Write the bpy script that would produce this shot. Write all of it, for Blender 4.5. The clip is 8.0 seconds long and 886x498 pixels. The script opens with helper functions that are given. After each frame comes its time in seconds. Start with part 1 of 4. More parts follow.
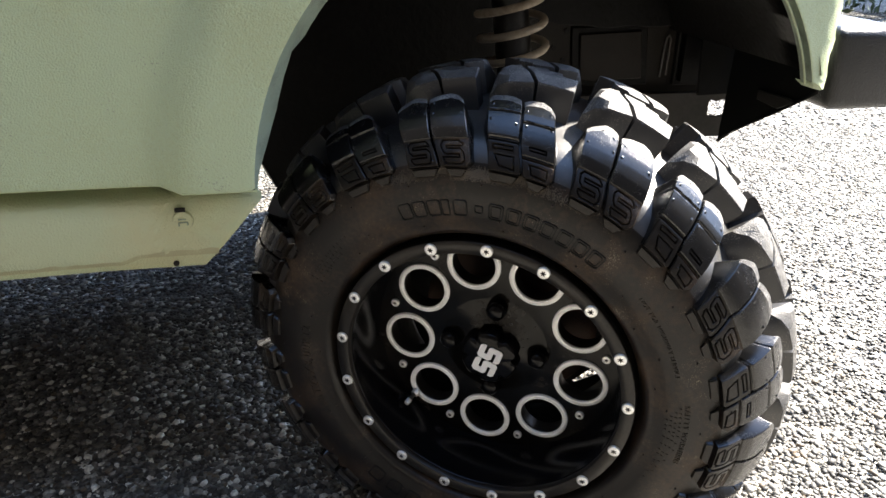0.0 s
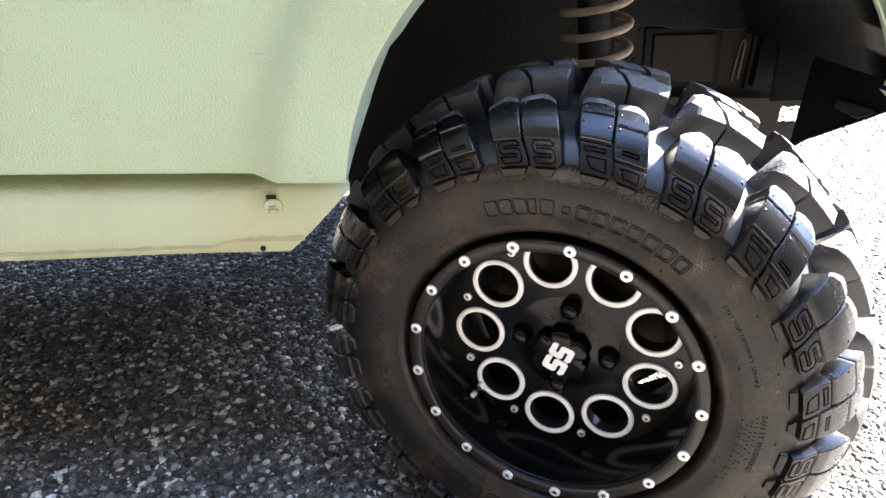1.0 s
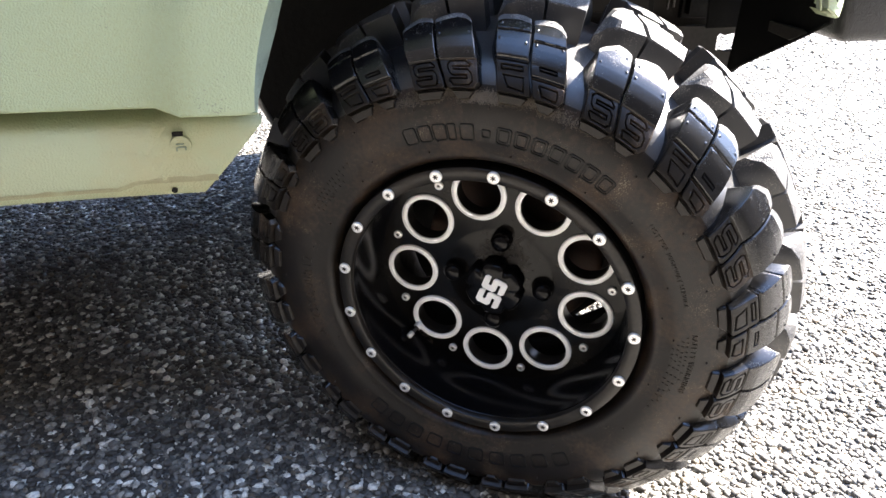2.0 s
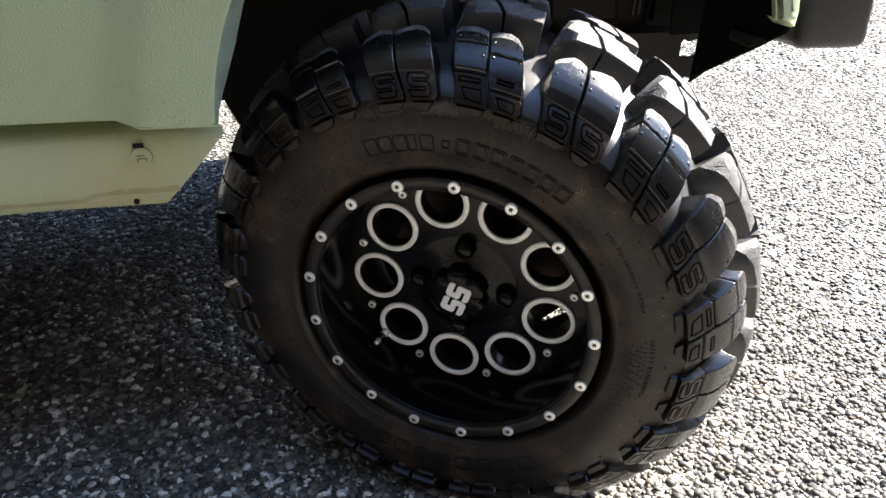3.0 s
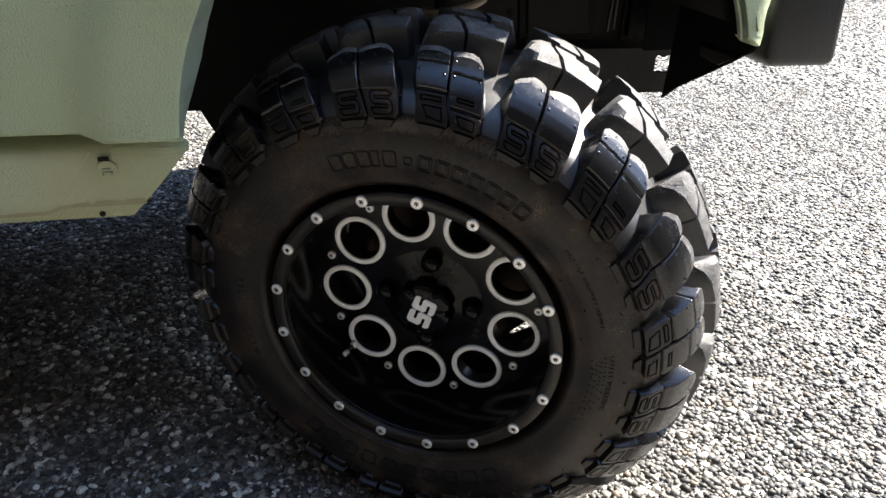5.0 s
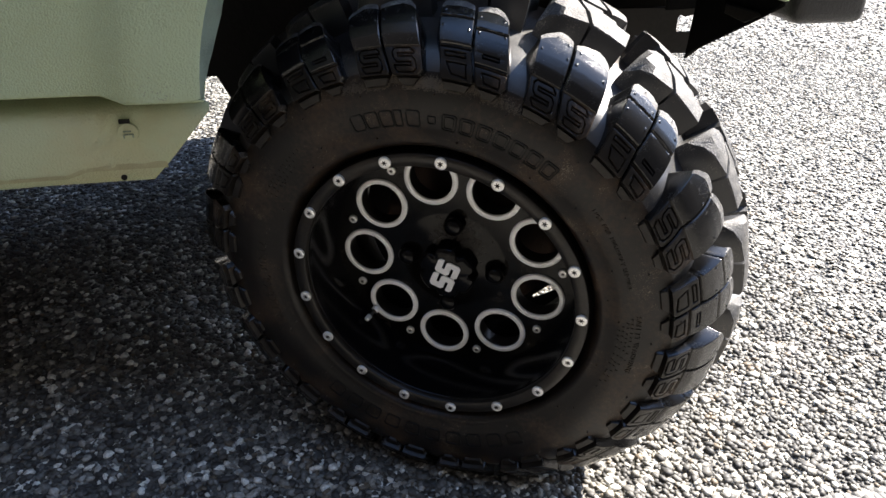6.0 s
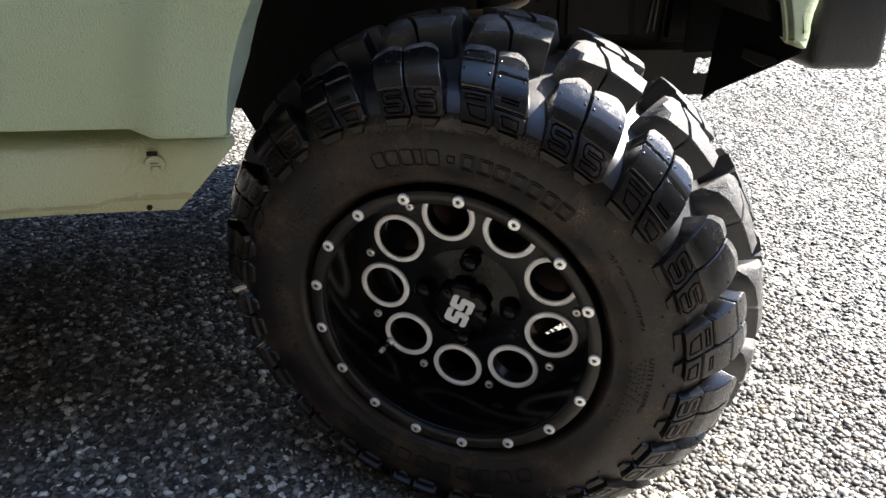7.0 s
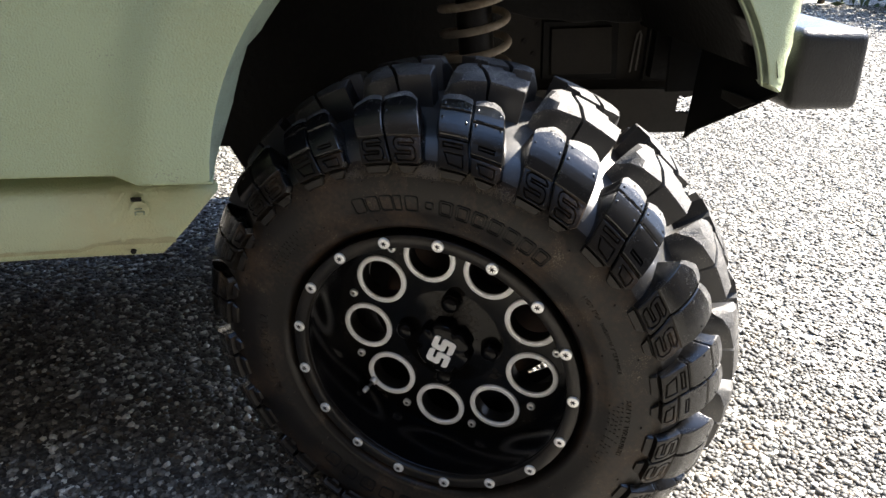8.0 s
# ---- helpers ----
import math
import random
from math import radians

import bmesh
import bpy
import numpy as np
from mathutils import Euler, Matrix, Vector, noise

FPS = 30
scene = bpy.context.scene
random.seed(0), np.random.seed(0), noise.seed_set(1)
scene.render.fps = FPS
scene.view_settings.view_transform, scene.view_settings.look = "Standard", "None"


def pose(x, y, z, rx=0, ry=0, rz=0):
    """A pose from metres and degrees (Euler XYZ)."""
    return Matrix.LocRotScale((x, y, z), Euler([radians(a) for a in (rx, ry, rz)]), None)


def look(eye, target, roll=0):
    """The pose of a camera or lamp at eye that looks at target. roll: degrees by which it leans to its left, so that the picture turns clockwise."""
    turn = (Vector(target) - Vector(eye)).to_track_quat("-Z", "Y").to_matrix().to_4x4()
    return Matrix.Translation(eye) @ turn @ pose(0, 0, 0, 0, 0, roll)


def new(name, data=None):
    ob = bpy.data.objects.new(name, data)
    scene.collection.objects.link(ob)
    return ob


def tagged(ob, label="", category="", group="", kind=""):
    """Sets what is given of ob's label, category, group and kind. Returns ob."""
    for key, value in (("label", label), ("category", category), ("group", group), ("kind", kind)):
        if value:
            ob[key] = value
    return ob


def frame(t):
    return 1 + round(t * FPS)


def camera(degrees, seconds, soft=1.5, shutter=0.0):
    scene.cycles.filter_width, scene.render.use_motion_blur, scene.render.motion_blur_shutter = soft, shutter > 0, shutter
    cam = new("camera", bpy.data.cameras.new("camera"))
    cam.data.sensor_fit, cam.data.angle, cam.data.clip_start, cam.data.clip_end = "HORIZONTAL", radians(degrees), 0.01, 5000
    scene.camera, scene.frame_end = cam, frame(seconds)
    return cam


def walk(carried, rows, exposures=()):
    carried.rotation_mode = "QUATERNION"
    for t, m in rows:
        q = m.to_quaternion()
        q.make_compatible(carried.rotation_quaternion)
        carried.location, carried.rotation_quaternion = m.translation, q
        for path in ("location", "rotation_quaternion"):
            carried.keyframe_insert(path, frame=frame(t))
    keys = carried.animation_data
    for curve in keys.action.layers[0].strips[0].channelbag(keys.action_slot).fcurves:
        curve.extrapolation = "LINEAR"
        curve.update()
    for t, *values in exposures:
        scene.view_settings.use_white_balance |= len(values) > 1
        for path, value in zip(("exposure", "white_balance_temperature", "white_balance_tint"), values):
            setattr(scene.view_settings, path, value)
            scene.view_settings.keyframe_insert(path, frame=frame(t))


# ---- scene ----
cam = camera(62.01, 8.0)
PATH = [
    (0, -0.1817, -0.6653, 0.7618, 65.41, -0.98, -11.38),
    (0.5, -0.2137, -0.6596, 0.7848, 67.12, -1.71, -9.46),
    (1, -0.2347, -0.6627, 0.7701, 64.54, -2.40, -7.97),
    (1.5, -0.2159, -0.6539, 0.7344, 59.93, -1.36, -10.81),
    (1.7, -0.2048, -0.6569, 0.7289, 60.71, -1.45, -11.11),
    (2.8, -0.1725, -0.6629, 0.7534, 62.12, -0.63, -13.20),
    (3, -0.1731, -0.6665, 0.7456, 61.66, -1.61, -13.20),
    (3.5, -0.1545, -0.6749, 0.7455, 60.90, -0.35, -14.44),
    (4, -0.1466, -0.6760, 0.7505, 61.26, -1.08, -14.31),
    (4.2, -0.1510, -0.6725, 0.7540, 61.92, -1.54, -14.73),
    (5.3, -0.1447, -0.6784, 0.7588, 62.29, -2.57, -13.30),
    (5.5, -0.1513, -0.6786, 0.7546, 62.61, -2.45, -13.72),
    (6, -0.1573, -0.6719, 0.7445, 59.97, -1.53, -12.94),
    (6.5, -0.1523, -0.6678, 0.7573, 61.27, -2.30, -12.17),
    (7, -0.1607, -0.6768, 0.7574, 62.11, -2.29, -11.25),
    (7.5, -0.1646, -0.6765, 0.7596, 62.37, -2.89, -11.46),
    (8, -0.1454, -0.6816, 0.7811, 64.04, -2.41, -11.55),
]
walk(cam, [(t, pose(x, y, z, rx, ry, rz)) for t, x, y, z, rx, ry, rz in PATH],
     exposures=[(t, stops + 2.48, kelvin, tint) for t, stops, kelvin, tint in (
         (0.0, 0.57, 6800, 11), (0.5, 1.07, 6800, 12), (1.0, 1.74, 6600, 15), (1.5, 1.68, 6550, 17), (1.7, 1.55, 6550, 16), (2.8, 0.47, 6650, 12),
         (3.5, 0.02, 6600, 12), (5.5, -0.03, 6600, 12), (7.0, 0.11, 6600, 12), (8.0, 0.30, 6750, 11))])

# ---- light ----
SUN = Vector((1.0, 0.40, 0.93)).normalized()
SUN_EL = math.asin(SUN.z)
SUN_ROT = math.atan2(SUN.x, SUN.y)
world = bpy.data.worlds.new("sky")
scene.world = world
world.use_nodes = True
wn = world.node_tree
sky = wn.nodes.new("ShaderNodeTexSky")
sky.sky_type, sky.sun_disc, sky.sun_elevation, sky.sun_rotation = "NISHITA", False, SUN_EL, SUN_ROT
sky.altitude, sky.air_density, sky.dust_density, sky.ozone_density = 300, 1.0, 0.5, 2.0
wn.nodes["Background"].inputs[1].default_value = 0.15
wn.links.new(sky.outputs[0], wn.nodes["Background"].inputs[0])
sun_lamp = new("sun", bpy.data.lights.new("sun", "SUN"))
sun_lamp.data.energy, sun_lamp.data.angle, sun_lamp.data.color = 4.2, radians(0.53), (1.0, 0.95, 0.87)
sun_lamp.matrix_world = look(SUN * 30, (0, 0, 0))


# ---- materials ----
def material(name, base, rough, metal=0.0, second=None, grain=300.0, stain=6.0, bump=0.0, bump_scale=600.0, coat=0.0, mix=0.5, rough_var=0.0, spec=0.5, specks=None):
    """Principled surface with fine grain and broad stains between two colours, and a fine relief."""
    m = bpy.data.materials.new(name)
    m.use_nodes = True
    n, l = m.node_tree.nodes, m.node_tree.links
    b = n["Principled BSDF"]
    b.inputs["Base Color"].default_value = (*base, 1)
    b.inputs["Roughness"].default_value, b.inputs["Metallic"].default_value = rough, metal
    b.inputs["Coat Weight"].default_value, b.inputs["Specular IOR Level"].default_value = coat, spec
    co = n.new("ShaderNodeTexCoord")
    if second:
        big, small = n.new("ShaderNodeTexNoise"), n.new("ShaderNodeTexNoise")
        big.inputs["Scale"].default_value, small.inputs["Scale"].default_value = stain, grain
        big.inputs["Detail"].default_value = 6
        add = n.new("ShaderNodeMath")
        add.operation = "MULTIPLY_ADD"
        add.inputs[1].default_value = 0.45
        l.new(co.outputs["Object"], big.inputs["Vector"]), l.new(co.outputs["Object"], small.inputs["Vector"])
        l.new(small.outputs[0], add.inputs[0]), l.new(big.outputs[0], add.inputs[2])
        ramp = n.new("ShaderNodeMapRange")
        ramp.inputs[1].default_value, ramp.inputs[2].default_value = 0.95 - mix * 0.5, 1.2 - mix * 0.5
        l.new(add.outputs[0], ramp.inputs[0])
        mx = n.new("ShaderNodeMix")
        mx.data_type = "RGBA"
        mx.inputs[6].default_value, mx.inputs[7].default_value = (*base, 1), (*second, 1)
        l.new(ramp.outputs[0], mx.inputs[0]), l.new(mx.outputs[2], b.inputs["Base Color"])
        if specks:
            # scattered grains of light dust: (share, scale, colour)
            dots, patch, cut, mul2, mx2 = n.new("ShaderNodeTexNoise"), n.new("ShaderNodeTexNoise"), n.new("ShaderNodeMapRange"), n.new("ShaderNodeMath"), n.new("ShaderNodeMix")
            dots.inputs["Scale"].default_value, patch.inputs["Scale"].default_value = specks[1], specks[1] * 0.04
            l.new(co.outputs["Object"], dots.inputs["Vector"]), l.new(co.outputs["Object"], patch.inputs["Vector"])
            mul2.operation = "MULTIPLY_ADD"
            mul2.inputs[1].default_value = 0.6
            l.new(patch.outputs[0], mul2.inputs[0]), l.new(dots.outputs[0], mul2.inputs[2])
            cut.inputs[1].default_value, cut.inputs[2].default_value = 1.06 - specks[0], 1.12 - specks[0]
            mx2.data_type = "RGBA"
            mx2.inputs[7].default_value = (*specks[2], 1)
            l.new(mul2.outputs[0], cut.inputs[0]), l.new(cut.outputs[0], mx2.inputs[0]), l.new(mx.outputs[2], mx2.inputs[6]), l.new(mx2.outputs[2], b.inputs["Base Color"])
        if rough_var:
            rv = n.new("ShaderNodeMath")
            rv.operation = "MULTIPLY_ADD"
            rv.inputs[1].default_value, rv.inputs[2].default_value = rough_var, rough
            l.new(ramp.outputs[0], rv.inputs[0]), l.new(rv.outputs[0], b.inputs["Roughness"])
    if bump:
        tex, bp = n.new("ShaderNodeTexNoise"), n.new("ShaderNodeBump")
        tex.inputs["Scale"].default_value, tex.inputs["Detail"].default_value = bump_scale, 3
        bp.inputs["Strength"].default_value, bp.inputs["Distance"].default_value = 1.0, bump
        l.new(co.outputs["Object"], tex.inputs["Vector"]), l.new(tex.outputs[0], bp.inputs["Height"]), l.new(bp.outputs[0], b.inputs["Normal"])
    return m


def stone_material(name, tones, rough=0.62, by_island=True):
    m = bpy.data.materials.new(name)
    m.use_nodes = True
    n, l = m.node_tree.nodes, m.node_tree.links
    b = n["Principled BSDF"]
    b.inputs["Roughness"].default_value = rough
    ramp = n.new("ShaderNodeValToRGB")
    ramp.color_ramp.interpolation = "CONSTANT"
    els = ramp.color_ramp.elements
    for i, (p, c) in enumerate(tones):
        e = els[i] if i < 2 else els.new(p)
        e.position, e.color = p, (*c, 1)
    co, tex = n.new("ShaderNodeTexCoord"), n.new("ShaderNodeTexNoise")
    tex.inputs["Scale"].default_value, tex.inputs["Detail"].default_value = 260, 4
    l.new(co.outputs["Object"], tex.inputs["Vector"])
    if by_island:
        g = n.new("ShaderNodeNewGeometry")
        l.new(g.outputs["Random Per Island"], ramp.inputs[0])
    else:
        v = n.new("ShaderNodeTexVoronoi")
        v.inputs["Scale"].default_value = 95
        sep = n.new("ShaderNodeSeparateColor")
        l.new(co.outputs["Object"], v.inputs["Vector"]), l.new(v.outputs["Color"], sep.inputs[0]), l.new(sep.outputs[0], ramp.inputs[0])
        bp = n.new("ShaderNodeBump")
        bp.invert = True
        bp.inputs["Distance"].default_value = 0.006
        l.new(v.outputs["Distance"], bp.inputs["Height"]), l.new(bp.outputs[0], b.inputs["Normal"])
    mul, rng = n.new("ShaderNodeMix"), n.new("ShaderNodeMapRange")
    mul.data_type, mul.blend_type = "RGBA", "MULTIPLY"
    mul.inputs[0].default_value = 1.0
    rng.inputs[1].default_value, rng.inputs[2].default_value, rng.inputs[3].default_value, rng.inputs[4].default_value = 0.3, 0.7, 0.65, 1.3
    l.new(tex.outputs[0], rng.inputs[0]), l.new(ramp.outputs[0], mul.inputs[6]), l.new(rng.outputs[0], mul.inputs[7]), l.new(mul.outputs[2], b.inputs["Base Color"])
    return m


PAINT = material("sage_green_paint", (0.398, 0.474, 0.305), 0.58, second=(0.378, 0.428, 0.258), grain=260, stain=5, bump=0.0020, bump_scale=560, mix=0.62, spec=0.35, specks=(0.05, 420, (0.30, 0.33, 0.24)))
# speckled lip paint, its green also darkened for the shade inside the arch
LIP_PAINT = material("speckled_shaded_lip_paint", (0.23, 0.285, 0.215), 0.6, second=(0.16, 0.195, 0.15), grain=500, stain=40, bump=0.0018, bump_scale=520, mix=0.5)
SILL_PAINT = material("dusty_green_paint", (0.385, 0.432, 0.280), 0.6, second=(0.398, 0.405, 0.250), grain=60, stain=9, bump=0.0012, bump_scale=430, mix=0.6)
SILL_DUST = material("settled_dust", (0.315, 0.310, 0.195), 0.85, second=(0.375, 0.392, 0.250), grain=160, stain=30, mix=0.5, bump=0.0006, bump_scale=600)
RUBBER = material("tyre_rubber", (0.0075, 0.0057, 0.0044), 0.34, second=(0.044, 0.0275, 0.0168), grain=220, stain=18, bump=0.00025, bump_scale=900, mix=0.5, rough_var=0.2, spec=0.32, specks=(0.045, 900, (0.16, 0.135, 0.10)))
LUG_RUBBER = material("lug_rubber", (0.0055, 0.0055, 0.0058), 0.20, second=(0.022, 0.021, 0.0195), grain=700, stain=45, bump=0.00014, bump_scale=1200, mix=0.28, rough_var=0.28, spec=0.62, specks=(0.045, 1100, (0.16, 0.15, 0.135)))
# sidewall marks: darkened rubber stands in for the shade in moulded grooves
MARK_SHADE = material("mark_shade_rubber", (0.006, 0.006, 0.006), 0.5, second=(0.012, 0.011, 0.010), grain=500, stain=40, mix=0.3, spec=0.2)
TREAD_RUBBER = material("worn_tread_rubber", (0.036, 0.035, 0.0345), 0.50, second=(0.105, 0.101, 0.094), grain=520, stain=60, bump=0.0009, bump_scale=620, mix=0.45, rough_var=0.3, spec=0.45, specks=(0.14, 1000, (0.26, 0.25, 0.23)))
GLOSS = material("gloss_black_paint", (0.003, 0.003, 0.0035), 0.15, second=(0.006, 0.005, 0.0045), grain=90, stain=30, mix=0.3, rough_var=0.1, spec=0.17)
SATIN = material("satin_black_paint", (0.012, 0.011, 0.010), 0.33, second=(0.03, 0.026, 0.022), grain=300, stain=25, mix=0.3, rough_var=0.15, bump=0.0001, bump_scale=1500)
MILLED = material("milled_aluminium", (0.96, 0.96, 0.95), 0.4, metal=0.15, second=(0.88, 0.88, 0.87), grain=500, stain=30, mix=0.35)
BOLT = material("bolt_steel", (0.86, 0.86, 0.84), 0.34, metal=0.6, second=(0.66, 0.65, 0.63), grain=900, stain=120, mix=0.4)
DUSTY_GLOSS = material("dusty_gloss_black", (0.003, 0.0028, 0.0026), 0.15, second=(0.012, 0.009, 0.0065), grain=160, stain=16, mix=0.42, rough_var=0.22, spec=0.2)
CHROME = material("chrome_steel", (0.80, 0.80, 0.78), 0.30, metal=0.5, second=(0.55, 0.54, 0.52), grain=700, stain=90, mix=0.4)
BASE_RUBBER = material("tread_base_rubber", (0.010, 0.0098, 0.0100), 0.40, second=(0.030, 0.027, 0.025), grain=300, stain=30, bump=0.0002, bump_scale=900, mix=0.4, rough_var=0.2, spec=0.85, specks=(0.08, 900, (0.15, 0.135, 0.11)))
FLANGE = material("dusty_satin_black", (0.0105, 0.009, 0.0075), 0.30, second=(0.025, 0.0198, 0.015), grain=300, stain=25, mix=0.5, rough_var=0.15, spec=0.32)
WHITE = material("white_enamel", (0.82, 0.82, 0.82), 0.35, second=(0.7, 0.7, 0.7), grain=300, stain=60, mix=0.3)
UNDERCOAT = material("black_undercoat", (0.0036, 0.0034, 0.0032), 0.5, second=(0.0078, 0.0072, 0.0066), grain=120, stain=12, bump=0.0012, bump_scale=110, mix=0.45, spec=0.13)
MATT = material("matt_black_plastic", (0.0042, 0.0042, 0.0042), 0.8, second=(0.0075, 0.007, 0.0065), grain=200, stain=12, mix=0.4, spec=0.06)
INNER = material("dusty_dark_steel", (0.016, 0.0135, 0.011), 0.55, second=(0.011, 0.0095, 0.008), grain=200, stain=9, bump=0.0004, bump_scale=260, mix=0.5, spec=0.15)
RAIL = material("frame_paint", (0.020, 0.018, 0.016), 0.6, second=(0.012, 0.011, 0.0095), grain=160, stain=12, bump=0.0002, bump_scale=500, mix=0.5, spec=0.2)
BUMPER = material("textured_black_coating", (0.009, 0.0092, 0.0095), 0.32, second=(0.019, 0.019, 0.019), grain=700, stain=14, bump=0.0010, bump_scale=480, mix=0.4, spec=0.45)
# rib steel, its glossy highlights put into a paler grey
RIB_SHEEN = material("rib_highlight_grey", (0.085, 0.080, 0.074), 0.45, second=(0.04, 0.037, 0.033), grain=400, stain=40, mix=0.4)
SPRING_PAINT = material("dusty_spring_paint", (0.36, 0.30, 0.23), 0.6, second=(0.22, 0.17, 0.12), grain=160, stain=20, bump=0.0002, bump_scale=500, mix=0.5)
RUST = material("rusty_drum", (0.05, 0.026, 0.016), 0.7, second=(0.03, 0.024, 0.02), grain=90, stain=18, bump=0.0006, bump_scale=250, mix=0.5)
DARK_WALL = material("dark_blocking_wall", (0.011, 0.0085, 0.007), 0.9, second=(0.007, 0.0055, 0.0045), grain=30, stain=2, bump=0.002, bump_scale=40)
MUD = material("dried_mud", (0.12, 0.102, 0.080), 0.85, second=(0.045, 0.038, 0.029), grain=900, stain=60, mix=0.5)
LEAF = material("hedge_leaves", (0.035, 0.055, 0.02), 0.5, second=(0.06, 0.08, 0.03), grain=30, stain=2, mix=0.5)
BARK = material("hedge_wood", (0.09, 0.07, 0.05), 0.8, second=(0.05, 0.04, 0.03), grain=60, stain=8, bump=0.002, bump_scale=80)
TONES = [(0.0, (0.052, 0.050, 0.048)), (0.28, (0.095, 0.0915, 0.087)), (0.50, (0.150, 0.1455, 0.139)), (0.65, (0.22, 0.213, 0.20)), (0.77, (0.16, 0.13, 0.10)), (0.82, (0.38, 0.37, 0.35)), (0.91, (0.76, 0.75, 0.72))]
TONES = [(p, (c[0] * 1.03, c[1], c[2] * 0.91)) for p, c in TONES]
STONE = stone_material("gravel_stones", TONES)
GROUND = stone_material("gravel_bed", [(p, tuple(1.0 * v for v in c)) for p, c in TONES], by_island=False)


# ---- helpers for meshes ----
def mesh_from(name, verts, faces, smooth=False):
    me = bpy.data.meshes.new(name)
    me.from_pydata([tuple(v) for v in verts], [], faces)
    if smooth:
        me.shade_smooth()
    return me


def part(name, data, mat, parent, label=""):
    """Links a mesh or a bmesh as one mesh object under a thing or a part."""
    if isinstance(data, bmesh.types.BMesh):
        bm, data = data, bpy.data.meshes.new(name)
        bm.to_mesh(data)
        bm.free()
    if mat and not data.materials:
        data.materials.append(mat)
    ob = new(name, data)
    ob.parent = parent
    if label:
        tagged(ob, label)
    return ob


def thing(name, label, category, m=None, group="", kind=""):
    ob = new(name)
    ob.empty_display_size = 0.05
    if m:
        ob.matrix_world = m
    return tagged(ob, label, category, group, kind)


def box_bm(sx, sy, sz, bevel=0.0, m=None, bm=None):
    """A box of these sizes round the origin, its edges bevelled, moved by m; added to bm if given."""
    tmp = bmesh.new()
    bmesh.ops.create_cube(tmp, size=1.0)
    bmesh.ops.scale(tmp, vec=(sx, sy, sz), verts=tmp.verts)
    if bevel:
        bmesh.ops.bevel(tmp, geom=tmp.edges[:], offset=bevel, segments=2, profile=0.6, affect="EDGES")
    if m:
        bmesh.ops.transform(tmp, matrix=m, verts=tmp.verts)
    if bm is None:
        return tmp
    me = bpy.data.meshes.new("tmp")
    tmp.to_mesh(me)
    tmp.free()
    bm.from_mesh(me)
    bpy.data.meshes.remove(me)
    return bm


def lathe(profile, segments=96, closed=False):
    """A mesh turned round the Y axis from (radius, y) pairs; profile order: outside seen from -Y."""
    k, verts, faces = len(profile), [], []
    for i in range(segments):
        a = 2 * math.pi * i / segments
        for r, y in profile:
            verts.append((r * math.cos(a), y, r * math.sin(a)))
    for i in range(segments):
        j = (i + 1) % segments
        for q in range(k if closed else k - 1):
            w = (q + 1) % k
            faces.append((i * k + q, j * k + q, j * k + w, i * k + w))
    return mesh_from("lathe", verts, faces, True)


def plate_with_holes(outlines, depth, bevel=0.0):
    """A flat plate in XZ, front towards -Y, from outlines of (x, z) points; inner outlines are holes."""
    cu = bpy.data.curves.new("plate", "CURVE")
    cu.dimensions, cu.fill_mode, cu.extrude, cu.bevel_depth, cu.bevel_resolution = "2D", "BOTH", depth / 2, bevel, 1
    for pts in outlines:
        sp = cu.splines.new("POLY")
        sp.points.add(len(pts) - 1)
        for p, (x, z) in zip(sp.points, pts):
            p.co = (x, z, 0, 1)
        sp.use_cyclic_u = True
    ob = new("plate", cu)
    me = bpy.data.meshes.new_from_object(ob.evaluated_get(bpy.context.evaluated_depsgraph_get()))
    bpy.data.objects.remove(ob)
    bm = bmesh.new()
    bm.from_mesh(me)
    bmesh.ops.remove_doubles(bm, verts=bm.verts, dist=1e-6)
    bm.to_mesh(me)
    bm.free()
    me.transform(Matrix.Rotation(radians(90), 4, "X"))
    return me


def circle(r, n=48, cx=0.0, cz=0.0):
    return [(cx + r * math.cos(2 * math.pi * i / n), cz + r * math.sin(2 * math.pi * i / n)) for i in range(n)]


def tube(points, r, sides=10, caps=True):
    """A round bar along points."""
    pts = [Vector(p) for p in points]
    verts, faces = [], []
    side = Vector((0.3, 0.2, 1)).normalized()
    for i, p in enumerate(pts):
        d = (pts[min(i + 1, len(pts) - 1)] - pts[max(i - 1, 0)]).normalized()
        a = (side - d * side.dot(d)).normalized()
        side = a
        b = d.cross(a)
        for k in range(sides):
            w = 2 * math.pi * k / sides
            verts.append(p + r * (math.cos(w) * a + math.sin(w) * b))
    for i in range(len(pts) - 1):
        for k in range(sides):
            q = (k + 1) % sides
            faces.append((i * sides + k, i * sides + q, (i + 1) * sides + q, (i + 1) * sides + k))
    if caps:
        faces += [tuple(range(sides))[::-1], tuple((len(pts) - 1) * sides + k for k in range(sides))]
    return mesh_from("tube", verts, faces, True)


def smooth(a, b, x):
    w = min(max((x - a) / (b - a), 0.0), 1.0)
    return w * w * (3 - 2 * w)


# ---- ground ----
me = mesh_from("ground", [(-90, -90, 0), (90, -90, 0), (90, 90, 0), (-90, 90, 0)], [(0, 1, 2, 3)])
me.materials.append(GROUND)
tagged(new("ground", me), "grey gravel yard surface, partly in the shade of the vehicle", "ground", kind="structure")


